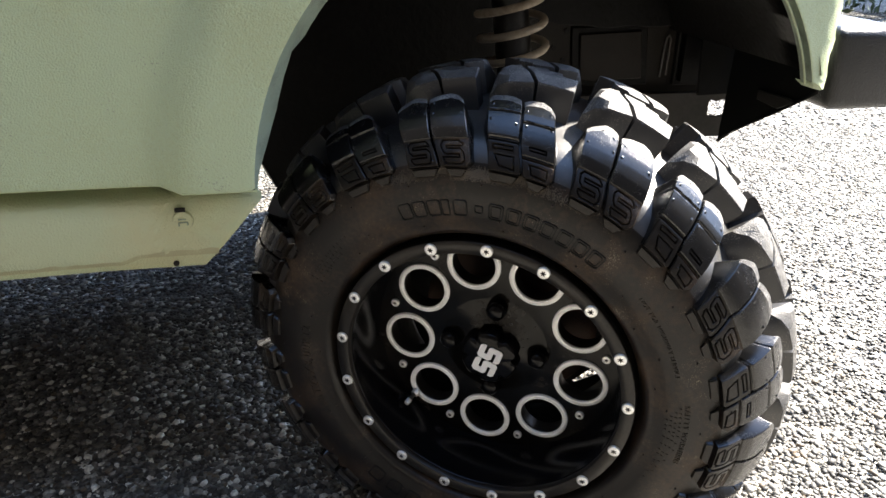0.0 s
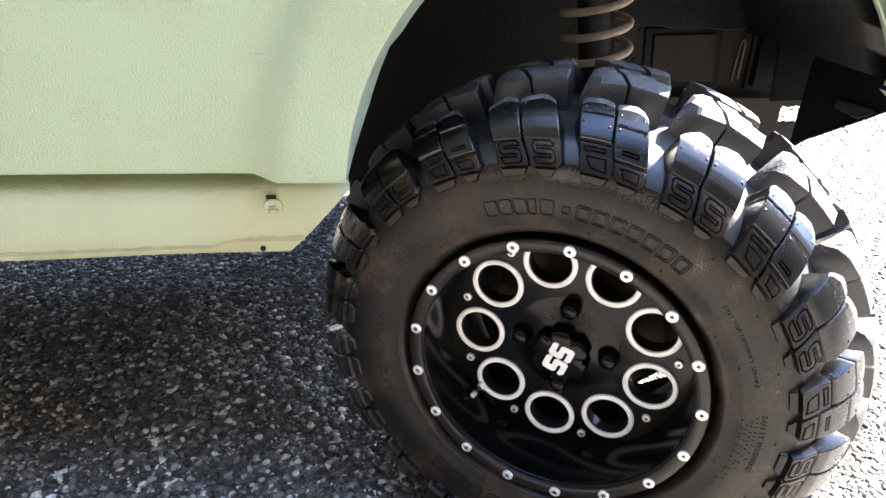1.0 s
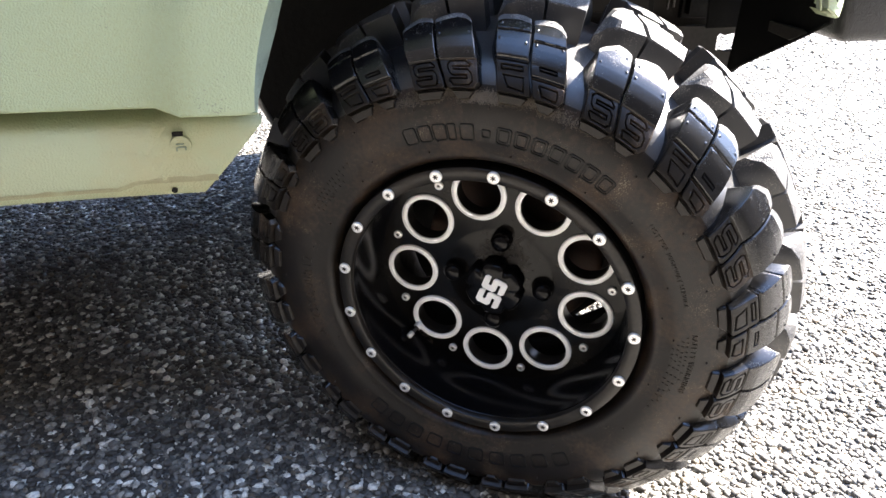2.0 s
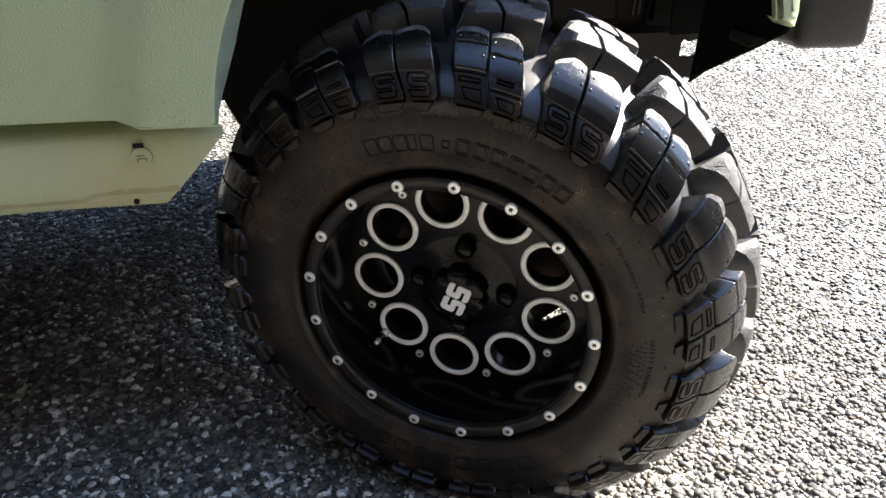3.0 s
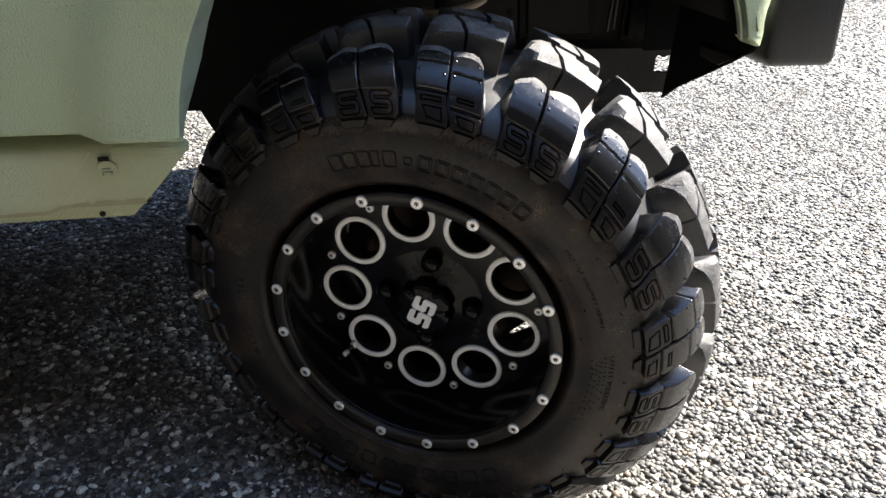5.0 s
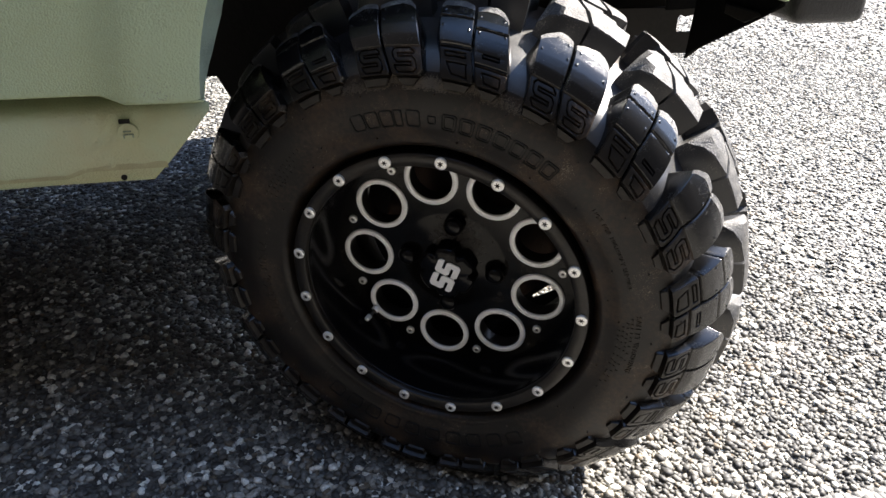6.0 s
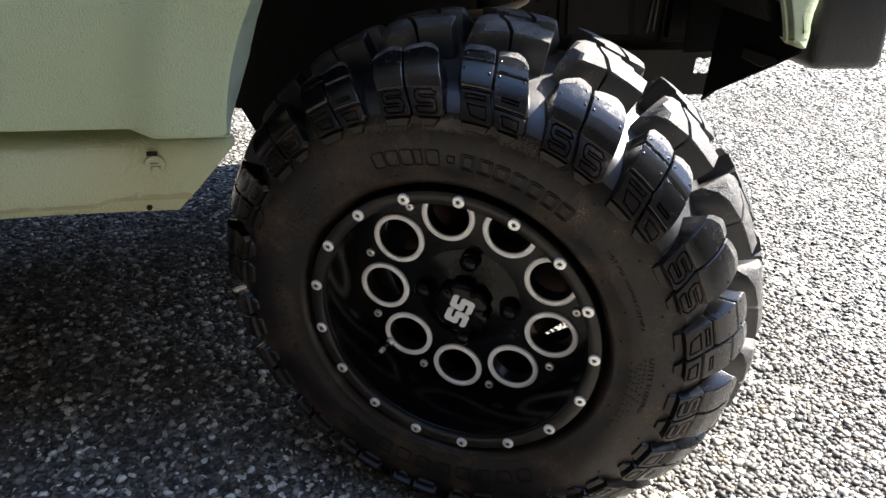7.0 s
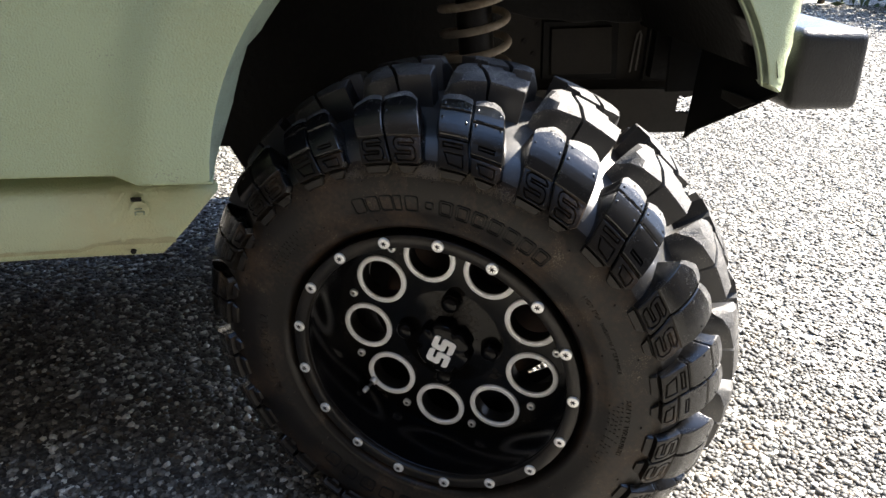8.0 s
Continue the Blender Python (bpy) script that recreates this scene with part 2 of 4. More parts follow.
def gravel(name, x0, x1, y0, y1, step, size, seed, plain=False):
    """Loose chippings as one mesh: jittered stones, half sunk in the ground."""
    rng = np.random.default_rng(seed)
    gx, gy = np.meshgrid(np.arange(x0, x1, step), np.arange(y0, y1, step))
    n = gx.size
    px = gx.ravel() + rng.uniform(-0.5, 0.5, n) * step
    py = gy.ravel() + rng.uniform(-0.5, 0.5, n) * step
    g = (1 + 5 ** 0.5) / 2
    ico = np.array([(-1, g, 0), (1, g, 0), (-1, -g, 0), (1, -g, 0), (0, -1, g), (0, 1, g), (0, -1, -g), (0, 1, -g), (g, 0, -1), (g, 0, 1), (-g, 0, -1), (-g, 0, 1)]) / 1.9
    tri = np.array([(0, 11, 5), (0, 5, 1), (0, 1, 7), (0, 7, 10), (0, 10, 11), (1, 5, 9), (5, 11, 4), (11, 10, 2), (10, 7, 6), (7, 1, 8), (3, 9, 4), (3, 4, 2), (3, 2, 6), (3, 6, 8), (3, 8, 9), (4, 9, 5), (2, 4, 11), (6, 2, 10), (8, 6, 7), (9, 8, 1)])
    if plain:
        ico = np.array([(1.05, 0, 0), (-1.05, 0, 0), (0, 1, 0), (0, -1, 0), (0, 0, 0.95), (0, 0, -0.95)])
        tri = np.array([(0, 2, 4), (2, 1, 4), (1, 3, 4), (3, 0, 4), (2, 0, 5), (1, 2, 5), (3, 1, 5), (0, 3, 5)])
    nv = len(ico)
    q = rng.normal(size=(n, 4))
    q /= np.linalg.norm(q, axis=1, keepdims=True)
    w, x, y, z = q.T
    rot = np.stack([1 - 2 * (y * y + z * z), 2 * (x * y - z * w), 2 * (x * z + y * w), 2 * (x * y + z * w), 1 - 2 * (x * x + z * z), 2 * (y * z - x * w), 2 * (x * z - y * w), 2 * (y * z + x * w), 1 - 2 * (x * x + y * y)], 1).reshape(n, 3, 3)
    s = size * np.exp(rng.normal(0, 0.38, n)) * 0.5
    s = np.minimum(s, size * 0.85)
    local = ico[None] * (1 + rng.uniform(-0.28, 0.28, (n, nv, 1))) * np.stack([s * rng.uniform(0.8, 1.25, n), s * rng.uniform(0.7, 1.1, n), s * rng.uniform(0.5, 0.85, n)], 1)[:, None, :]
    co = np.einsum("nij,nkj->nki", rot, local)
    co[:, :, 2] *= 0.33 if plain else 0.56
    co += np.stack([px, py, s * rng.uniform(0.0, 0.32, n)], 1)[:, None, :]
    me = bpy.data.meshes.new(name)
    me.vertices.add(n * nv)
    me.vertices.foreach_set("co", co.ravel())
    faces = (tri[None] + nv * np.arange(n)[:, None, None]).reshape(-1)
    me.loops.add(len(faces))
    me.loops.foreach_set("vertex_index", faces.astype(np.int32))
    me.polygons.add(len(faces) // 3)
    me.polygons.foreach_set("loop_start", np.arange(0, len(faces), 3, dtype=np.int32))
    me.update(calc_edges=True)
    me.materials.append(STONE)
    return tagged(new(name, me), "loose grey and white gravel chippings lying on the yard", "gravel", kind="stuff")


gravel("gravel", -0.95, 0.80, -0.13, 0.75, 0.0070, 0.0098, 1)
gravel("gravel", -1.0, 2.0, 0.75, 1.9, 0.0090, 0.0105, 2, True)
gravel("gravel", 0.80, 2.0, -0.1, 0.75, 0.0090, 0.0105, 3, True)
gravel("gravel", 0.2, 5.4, 1.9, 5.4, 0.0170, 0.0155, 4, True)
gravel("gravel", 2.0, 4.8, 0.5, 1.9, 0.0150, 0.0145, 5, True)

# unseen plain walls, added behind the camera and all round to block sky light
for name, sx, sy, high, x, y in (("unseen_wall_south", 14.0, 0.3, 4.7, 1.0, -2.6), ("unseen_wall_west", 0.3, 11.0, 6.5, -3.4, 2.6), ("unseen_wall_north", 11.0, 0.3, 3.6, 0.8, 9.6), ("unseen_wall_east", 0.3, 12.6, 3.0, 8.2, 3.4)):
    me = bpy.data.meshes.new(name)
    box_bm(sx, sy, high, 0.0, pose(x, y, high / 2)).to_mesh(me)
    me.materials.append(DARK_WALL)
    tagged(new(name, me), "plain dark wall, unseen, added to block sky light", "wall", kind="structure")

# ---- vehicle ----
vehicle = thing("off_road_vehicle", "pale sage green off-road vehicle, its black front wheel turned outwards", "vehicle")

ARCH_X, ARCH_Z, ARCH_A, ARCH_B = 0.085, 0.50, 0.309, 0.307


def arch(a, grow=0.0):
    """A point of the wheel arch's edge, a in radians from the front round over the top to the rear."""
    wide = ARCH_A + (0.050 * smooth(0.0, 0.6, math.cos(a)))
    return ARCH_X + (wide + grow) * math.cos(a), ARCH_Z + (ARCH_B + grow) * math.sin(a)


def side_y(x, z):
    """How deep the outer skin lies: a flat door side, a flare round the wheel, and a nose that turns in."""
    d = math.hypot((x - ARCH_X) / 1.0, (z - ARCH_Z) / 1.0)
    y = 0.035 + 0.015 * smooth(0.376, 0.396, d) * (1 - smooth(-0.05, 0.22, x)) + 0.02 * max(z - 0.75, 0.0)
    if x > 0.0:
        y += 0.21 * x * x / (x + 0.03)
    return y


def skin(rows, crease=0.0):
    """A sheet from rows of (x, y, z), each row of equal length; edges past the crease angle stay sharp."""
    k = len(rows[0])
    verts = [p for r in rows for p in r]
    faces = [(i * k + j, i * k + j + 1, (i + 1) * k + j + 1, (i + 1) * k + j) for i in range(len(rows) - 1) for j in range(k - 1)]
    me = mesh_from("skin", verts, faces, True)
    if crease:
        me.set_sharp_from_angle(angle=radians(crease))
    return me


def nose_in(p):
    """Draws the skin ahead of the axle forwards and inwards, towards the nose."""
    w = (min(max(p[0], 0.0), 0.464) / 0.464) ** 2
    return p[0] + w * 0.065 * (p[0] + 0.165), p[1] + w * 0.060 * (p[1] + 0.668), p[2] + w * 0.030 * (p[2] - 0.757)


BACK = 1.13


def set_back(ob):
    """The nose's inner parts, larger and deeper behind the fender."""
    ob.scale = [BACK * v for v in ob.scale]
    ob.location = [BACK * v + (1 - BACK) * e for v, e in zip(ob.location, (-0.165, -0.668, 0.757))]
    return ob


# outer skin round the arch, from the arch edge outwards, with its flange turned in
rows = []
A0, A1 = math.asin((0.578 - ARCH_Z) / ARCH_B), math.pi - math.asin((0.513 - ARCH_Z) / ARCH_B)
for i in range(97):
    a = A0 + (A1 - A0) * i / 96
    x, z = arch(a)
    y = side_y(x, z)
    # the lip is torn back below one point and ragged along its edge
    lip = 0.030
    worn = (0.40 * smooth(2.611, 2.646, a) * math.exp(-max(a - 2.646, 0.0) / 0.14) + 0.05 * noise.noise(Vector((a * 28, 0.4, 0)))) * smooth(1.6, 1.9, a)
    front = smooth(0.0, 0.4, math.cos(a))
    end = 0.12 + 0.88 * smooth(0.0, 0.26, A1 - a) ** 0.6
    row = []
    rear_lip = ((-0.0160, lip * 1.5), (-0.0128, lip * 1.2), (-0.0096, lip * 0.9), (-0.0054, lip * 0.5), (-0.0020, lip * 0.18), (-0.0004, 0.0008), (0.0008, 0.0))
    front_lip = ((-0.0075, 0.004), (-0.0072, 0.013), (-0.0040, 0.0155), (0.0, 0.0145), (0.0006, 0.006), (-0.0003, 0.0006), (0.0008, 0.0))
    for (g, deep), (g2, deep2) in zip(rear_lip, front_lip):
        g, deep = g * (1 - worn), deep * (1 - worn)
        gx, gz = arch(a, (g + (g2 - g) * front) * end)
        row.append((gx, y + (deep + (deep2 - deep) * front) * end, gz))
    for g in (0.004, 0.012, 0.03, 0.05, 0.07, 0.09, 0.11, 0.13, 0.16, 0.20, 0.26, 0.34, 0.45, 0.7, 1.3):
        px, pz = arch(a, g)
        if math.cos(a) < 0:
            seam = 0.5115 + 0.0058 * (1 - smooth(-0.320, -0.288, px))
            low = ARCH_Z + (ARCH_B + g) * math.sin(A1)
            pz = max(pz - (low - seam) * max(0.0, 1 - (pz - low) / 0.5), seam)
        over = max(px - 0.453, 0.0)
        px = min(px, 0.453) + 0.011 * (1 - math.exp(-over / 0.011))
        if math.cos(a) > 0:
            low = ARCH_Z + (ARCH_B + g) * math.sin(A0)
            base_x = arch(A0, g)[0]
            base_x = min(base_x, 0.453) + 0.011 * (1 - math.exp(-max(base_x - 0.453, 0.0) / 0.011))
            pz -= (low - 0.5790 + 0.55 * (base_x - 0.4325)) * max(0.0, 1 - (pz - low) / 0.3)
        row.append((px, side_y(px, pz) + min(over * 0.9, 0.05), min(pz, 1.25)))
    rows.append(row)
rows = [[nose_in(p) for p in r] for r in rows]
fender = part("front_fender", skin([r[5:] for r in rows]), PAINT, vehicle, "pale green textured fender with rolled wheel arch lip")
part("arch_lip", skin([r[:6] for r in rows]), LIP_PAINT, fender, "speckled green folded lip, its paint darkened for shade")
# thin bead along the front of the lip, and the folded foot of the fender
bead = [r[0] for r in rows[:36]]
part("lip_bead", tube(bead, 0.0013, 8), PAINT, fender)
foot = [(x, y + 0.001, z) for x, y, z in rows[0][6:]]
part("fender_foot", skin([foot, [(x, y + 0.004, z - 0.002) for x, y, z in foot], [(x, y + 0.02, z + 0.004) for x, y, z in foot]]), PAINT, fender)
# lower edge of the skin folded in along the seam
rows = []
for i in range(60):
    x = -1.6 + (1.6 - 0.2212) * i / 59
    z = 0.5115 + 0.0058 * (1 - smooth(-0.320, -0.288, x))
    y = side_y(x, z)
    rows.append([(x, y, z), (x, y + 0.0006, z - 0.0022), (x, y + 0.004, z - 0.003), (x, y + 0.028, z - 0.001), (x, y + 0.06, z + 0.006)])
part("skin_hem", skin(rows), PAINT, fender)

# sill below the seam, cut off slanting at the wheel
SILL = [(0.092, 0.508), (0.090, 0.5050), (0.074, 0.5005), (0.066, 0.4965), (0.0615, 0.4910), (0.0600, 0.480), (0.0600, 0.465), (0.0610, 0.447)]


def sill_end(z):
    return -0.200 - 0.070 * min((0.514 - z) / 0.082, 1.0) - 0.014 * max(0.432 - z, 0.0) / 0.017


rows, dust = [], []
for i in range(170):
    u = i / 50 * 0.7 if i < 50 else 0.7 + 0.3 * (i - 50) / 119
    row = []
    for y, z in SILL + [(0.064, 0.0), (0.070, 0.0), (0.072, 0.0), (0.078, 0.0)]:
        xe = -1.6 + (1.6 - 0.25) * u
        base = 0.4150 - 0.0045 * (1 - smooth(-0.56, -0.33, xe))
        fold = base + 0.0115 + 0.0065 * smooth(-0.345, -0.325, xe)
        if z == 0.0:
            z = {0.064: fold + 0.0015, 0.070: fold - 0.001, 0.072: fold - 0.006, 0.078: base}[y]
        x = -1.6 + (1.6 + sill_end(z) - 1.5 * max(y - 0.063, 0.0) * (1 if z > 0.48 else 0)) * u
        press = 0.0050 * smooth(-0.3235, -0.3185, x) * (1 if z > fold else 0)
        row.append((x, y + press, z))
    press = 0.0050 * smooth(-0.3235, -0.3185, row[8][0])
    dust.append([(row[8][0], y + press * up - 0.0005, fold + h) for y, h, up in ((0.0634, 0.0050 + 0.0020 * noise.noise(Vector((xe * 60, 0, 0))), 1), (0.0640, 0.0015, 1), (0.0700, -0.0010, 0), (0.0706, -0.0022, 0))])
    row += [(row[-1][0], 0.081, base), (row[-1][0], 0.084, 0.43), (row[-1][0], 0.088, 0.50)]
    rows.append(row)
sill = part("sill_panel", skin(rows, 33), SILL_PAINT, vehicle, "dusty pale green sill panel with a folded lower flange")
tagged(part("dust_line", skin(dust), SILL_DUST, sill, "brown dust settled along the fold"), kind="stuff")
# plugs and holes in the sill
clip_y = 0.0622
bm = bmesh.new()
bmesh.ops.create_cone(bm, cap_ends=True, segments=28, radius1=0.0103, radius2=0.0096, depth=0.003, matrix=pose(-0.2988, clip_y + 0.0012, 0.4728, 90))
part("trim_clip", bm, SILL_PAINT, sill, "round painted plastic clip")
for dx, dz, w, h in ((-0.0006, 0.0016, 0.0075, 0.0013), (0.0006, -0.0016, 0.0080, 0.0013), (-0.0040, -0.0036, 0.0016, 0.0040), (0.0044, -0.0030, 0.0016, 0.0040)):
    part("clip_slot", box_bm(w, 0.002, h, 0.0005, pose(-0.2988 + dx, clip_y - 0.0006, 0.4728 + dz)), LIP_PAINT, sill)
part("slot_hole", box_bm(0.0100, 0.003, 0.0038, 0.0, pose(-0.3002, clip_y - 0.0008, 0.4850)), UNDERCOAT, sill, "dark rectangular slot")
bm = bmesh.new()
bmesh.ops.create_cone(bm, cap_ends=True, segments=20, radius1=0.0030, radius2=0.0030, depth=0.003, matrix=pose(-0.3128, 0.0735, 0.4212, 90))
part("drain_hole", bm, UNDERCOAT, sill, "small dark round hole")

# wheel house: tunnel, inner wall with pressings, frame rail
rows = []
for i in range(49):
    a = 0.27 + (math.pi - 0.39) * i / 48
    rows.append([nose_in((arch(a, 0.012)[0], y, arch(a, 0.012)[1])) for y in (side_y(arch(a)[0], 0.8) + 0.022, 0.12, 0.2, 0.3, 0.45, 0.62)])
house = part("wheel_house", skin(rows), UNDERCOAT, vehicle, "black undercoated wheel house")
part("inner_wall", plate_with_holes([[(-0.60, 0.42), (-0.235, 0.42), (-0.21, 0.37), (-0.05, 0.37), (0.10, 0.45), (0.47, 0.50), (0.50, 0.515), (0.50, 0.98), (-0.60, 0.98)]], 0.01), INNER, house)
bpy.data.objects["inner_wall"].location.y = 0.435
set_back(bpy.data.objects["inner_wall"])
# undercoat over the upper wall, ending in a wavy edge
top = [(0.50, 0.517), (0.420, 0.517), (0.4195, 0.608)] + [(0.5 - 0.02 * i, 0.608 + 0.012 * smooth(11, 17, i) + 0.0016 * math.sin(i * 1.7)) for i in range(5, 17)] + [(0.165, 0.615), (0.155, 0.57), (0.16, 0.46), (-0.05, 0.372), (-0.208, 0.372), (-0.233, 0.422), (-0.60, 0.422), (-0.60, 0.98), (0.50, 0.98)]
ob = part("undercoat_sheet", plate_with_holes([top], 0.008, 0.002), UNDERCOAT, house)
ob.location.y = 0.425
set_back(ob)
ob = part("pressed_panel", plate_with_holes([[(0.262, 0.527), (0.360, 0.529), (0.352, 0.598), (0.256, 0.594)]], 0.004, 0.002), INNER, house, "dusty rectangular pressed panel")
ob.location.y = 0.424
set_back(ob)
ob = part("panel_frame", plate_with_holes([[(0.250, 0.518), (0.373, 0.518), (0.364, 0.606), (0.243, 0.604)], [(0.262, 0.527), (0.360, 0.529), (0.352, 0.598), (0.256, 0.594)]], 0.003, 0.0015), UNDERCOAT, house)
ob.location.y = 0.428
set_back(ob)
# a long looped rib and a straight edge
loop = [(0.397, 0.428, 0.527), (0.3985, 0.426, 0.575), (0.401, 0.427, 0.588), (0.4045, 0.427, 0.592), (0.4075, 0.427, 0.586), (0.4070, 0.428, 0.530)]
set_back(part("wall_rib", tube(loop, 0.0016, 8), RIB_SHEEN, house))
set_back(part("wall_edge", box_bm(0.004, 0.03, 0.09, 0.001, pose(0.424, 0.42, 0.568)), UNDERCOAT, house))
for x, z in ((0.215, 0.575), (0.232, 0.556), (0.235, 0.60), (0.20, 0.53)):
    bm = bmesh.new()
    bmesh.ops.create_cone(bm, cap_ends=True, segments=14, radius1=0.004, radius2=0.004, depth=0.003, matrix=pose(x, 0.429, z, 90))
    set_back(part("wall_hole", bm, UNDERCOAT, house))
rail = part("frame_rail", plate_with_holes([[(0.02, 0.438), (0.512, 0.436), (0.514, 0.507), (0.02, 0.507)], [(0.472, 0.4705), (0.477, 0.467), (0.484, 0.4685), (0.492, 0.4665), (0.502, 0.469), (0.509, 0.467), (0.509, 0.4945), (0.498, 0.4965), (0.485, 0.4935), (0.476, 0.4965), (0.472, 0.492)]], 0.006, 0.001), RAIL, vehicle, "dusty dark grey frame rail with a ragged opening")
rail.location.y = 0.40
set_back(rail)
part("rail_flange", box_bm(0.47, 0.05, 0.005, 0.002, pose(0.255, 0.425, 0.5105)), RAIL, rail)
part("rail_flange", box_bm(0.47, 0.05, 0.005, 0.002, pose(0.255, 0.425, 0.4365)), RAIL, rail)

# black splash flap behind the fender's foot, across the vehicle
HEM = [(0.318, 0.452), (0.289, 0.474), (0.25, 0.496), (0.175, 0.538), (0.128, 0.566)]
ob = part("valance_flap", plate_with_holes([[(y, z) for y, z in HEM] + [(0.135, 0.75), (0.305, 0.75)]], 0.003, 0.001), MATT, vehicle, "black plastic splash flap hanging under the nose")
ob.matrix_world = pose(0.451, 0, 0, 0, 0, 90)
set_back(ob)
part("flap_hem", tube([(y, 0.002, z) for y, z in HEM], 0.0022, 8), MATT, ob)
part("flap_strip", plate_with_holes([[(0.236, 0.535), (0.190, 0.533), (0.162, 0.547), (0.170, 0.549), (0.236, 0.546)]], 0.003, 0.001), RAIL, ob, "dusty brown metal strip").location.y = 0.003
# black sheet added inside the nose so that the gap there reads dark
ob = part("nose_dark_sheet", plate_with_holes([[(0.432, 0.512), (0.50, 0.514), (0.51, 0.85), (0.43, 0.85), (0.425, 0.60)]], 0.004, 0.001), MATT, vehicle)
ob.location.y = 0.365
set_back(ob)

# nose and cab shell behind what is seen
rows = []
for i in range(13):
    u = i / 12
    y = 0.24 + (1.24 - 0.24) * u
    x = 0.520 + 0.05 * math.sin(math.pi * u) ** 0.6
    rows.append([(x, y, 0.56), (x + 0.01, y, 0.8), (x - 0.05, y, 1.0), (x - 0.25, y, 1.55), (x - 0.35, y, 1.62)])
part("nose_panel", skin(rows), PAINT, vehicle)
part("roof", box_bm(1.5, 1.16, 0.05, 0.02, pose(-0.62, 0.70, 1.63)), PAINT, vehicle)
part("cab_side", box_bm(1.75, 0.03, 0.42, 0.01, pose(-0.60, 0.10, 1.42)), PAINT, vehicle)
part("body_side", box_bm(2.05, 0.03, 1.3, 0.01, pose(-0.56, 1.355, 0.98)), PAINT, vehicle)
part("rear_wall", box_bm(0.03, 1.25, 1.15, 0.01, pose(-1.58, 0.70, 1.05)), PAINT, vehicle)
part("floor_pan", box_bm(1.30, 1.22, 0.03, 0.01, pose(-0.93, 0.72, 0.525)), UNDERCOAT, vehicle)
part("floor_pan", box_bm(0.75, 0.62, 0.04, 0.01, pose(0.10, 1.02, 0.62)), UNDERCOAT, vehicle)
# unseen box added below the floor to keep far-side light off the gravel
part("underbody_blocker", box_bm(1.10, 0.55, 0.20, 0.02, pose(-0.86, 0.95, 0.37)), UNDERCOAT, vehicle)

# bumper
bm = bmesh.new()
bmesh.ops.create_cube(bm, size=1.0)
bmesh.ops.scale(bm, vec=(0.114, 1.10, 0.112), verts=bm.verts)
bmesh.ops.bevel(bm, geom=bm.edges[:], offset=0.016, segments=5, profile=0.5, affect="EDGES")
for v in bm.verts:
    v.co = (0.5840 + v.co.x - 0.09 * v.co.z, 0.753 + v.co.y, 0.5775 + v.co.z)
for f in bm.faces:
    f.smooth = True
bumper = part("bumper", bm, BUMPER, vehicle, "black textured steel bumper with rounded corner")
bumper.data.set_sharp_from_angle(angle=radians(50))
set_back(bumper)
for y in (0.70, 1.12):
    part("bumper_bracket", box_bm(0.21, 0.04, 0.05, 0.004, pose(0.555, y, 0.555)), MATT, vehicle, "black steel bumper bracket")

# strut with coil spring
SX, SY = 0.092, 0.25
strut = part("strut", lathe([(0.0, -0.20), (0.021, -0.20), (0.0225, -0.195), (0.0225, 0.095), (0.019, 0.10), (0.006, 0.101), (0.0055, 0.30)], 28), SATIN, vehicle, "black shock absorber tube")
strut.matrix_world = pose(SX + 0.006, SY, 0.588, 0, -7.5, 0) @ pose(0, 0, 0, 90, 0, 0)
part("rod", lathe([(0.0062, 0.10), (0.0062, 0.30), (0.0, 0.30)], 20), CHROME, strut, "bright steel piston rod")
coil = [(0.041 * math.cos(w), w / (2 * math.pi) * 0.0305 - 0.0405, -0.041 * math.sin(w)) for w in np.linspace(0, 2 * math.pi * 9, 9 * 28)]
part("coil_spring", tube(coil, 0.0049, 10), SPRING_PAINT, strut, "dusty beige coil spring")

# ---- wheel: axis along its Y, outer face towards -Y ----
WHEEL = pose(0, 0, 0.2879, 3.036, -8.747, -31.386)
HUB_DEPTH = 0.070


def around(deg):
    """Turns a piece built at angle 0 to this angle on the wheel face."""
    return Matrix.Rotation(radians(-deg), 4, "Y")


# rim: bolted lip ring, deep barrel
rim = lathe([(0.1600, 0.004), (0.1575, 0.0005), (0.1570, 0.006), (0.1560, 0.012), (0.1530, 0.028), (0.1510, 0.050), (0.1500, 0.068), (0.1490, 0.072)], 160)
wheel = part("wheel", rim, GLOSS, vehicle, "gloss black deep-dish wheel with bolted lip ring")
wheel.matrix_world = WHEEL
part("lip_ring", lathe([(0.1722, 0.004), (0.1722, -0.0036), (0.1714, -0.0044), (0.1586, -0.0044), (0.1576, -0.0034), (0.1572, 0.003)], 160), FLANGE, wheel, "dusty satin black lip ring")
part("rim_channel", lathe([(0.1722, -0.002), (0.1722, 0.014), (0.1735, 0.0165), (0.1790, 0.0165)], 160), UNDERCOAT, wheel, "black channel round the lip ring")
part("rim_barrel", lathe([(0.149, 0.072), (0.149, 0.10), (0.1445, 0.165)], 96), UNDERCOAT, wheel)
part("bead_seat", lathe([(0.174, 0.017), (0.186, 0.017)], 96), UNDERCOAT, wheel)
SLIT = [(0.0695, -0.1005), (0.0725, -0.1035), (0.1075, -0.0855), (0.1005, -0.0760)]
# backing shield with a narrow open slit through which the ground shows
part("brake_shield", plate_with_holes([circle(0.1435, 80), SLIT], 0.003), UNDERCOAT, wheel).location.y = 0.151
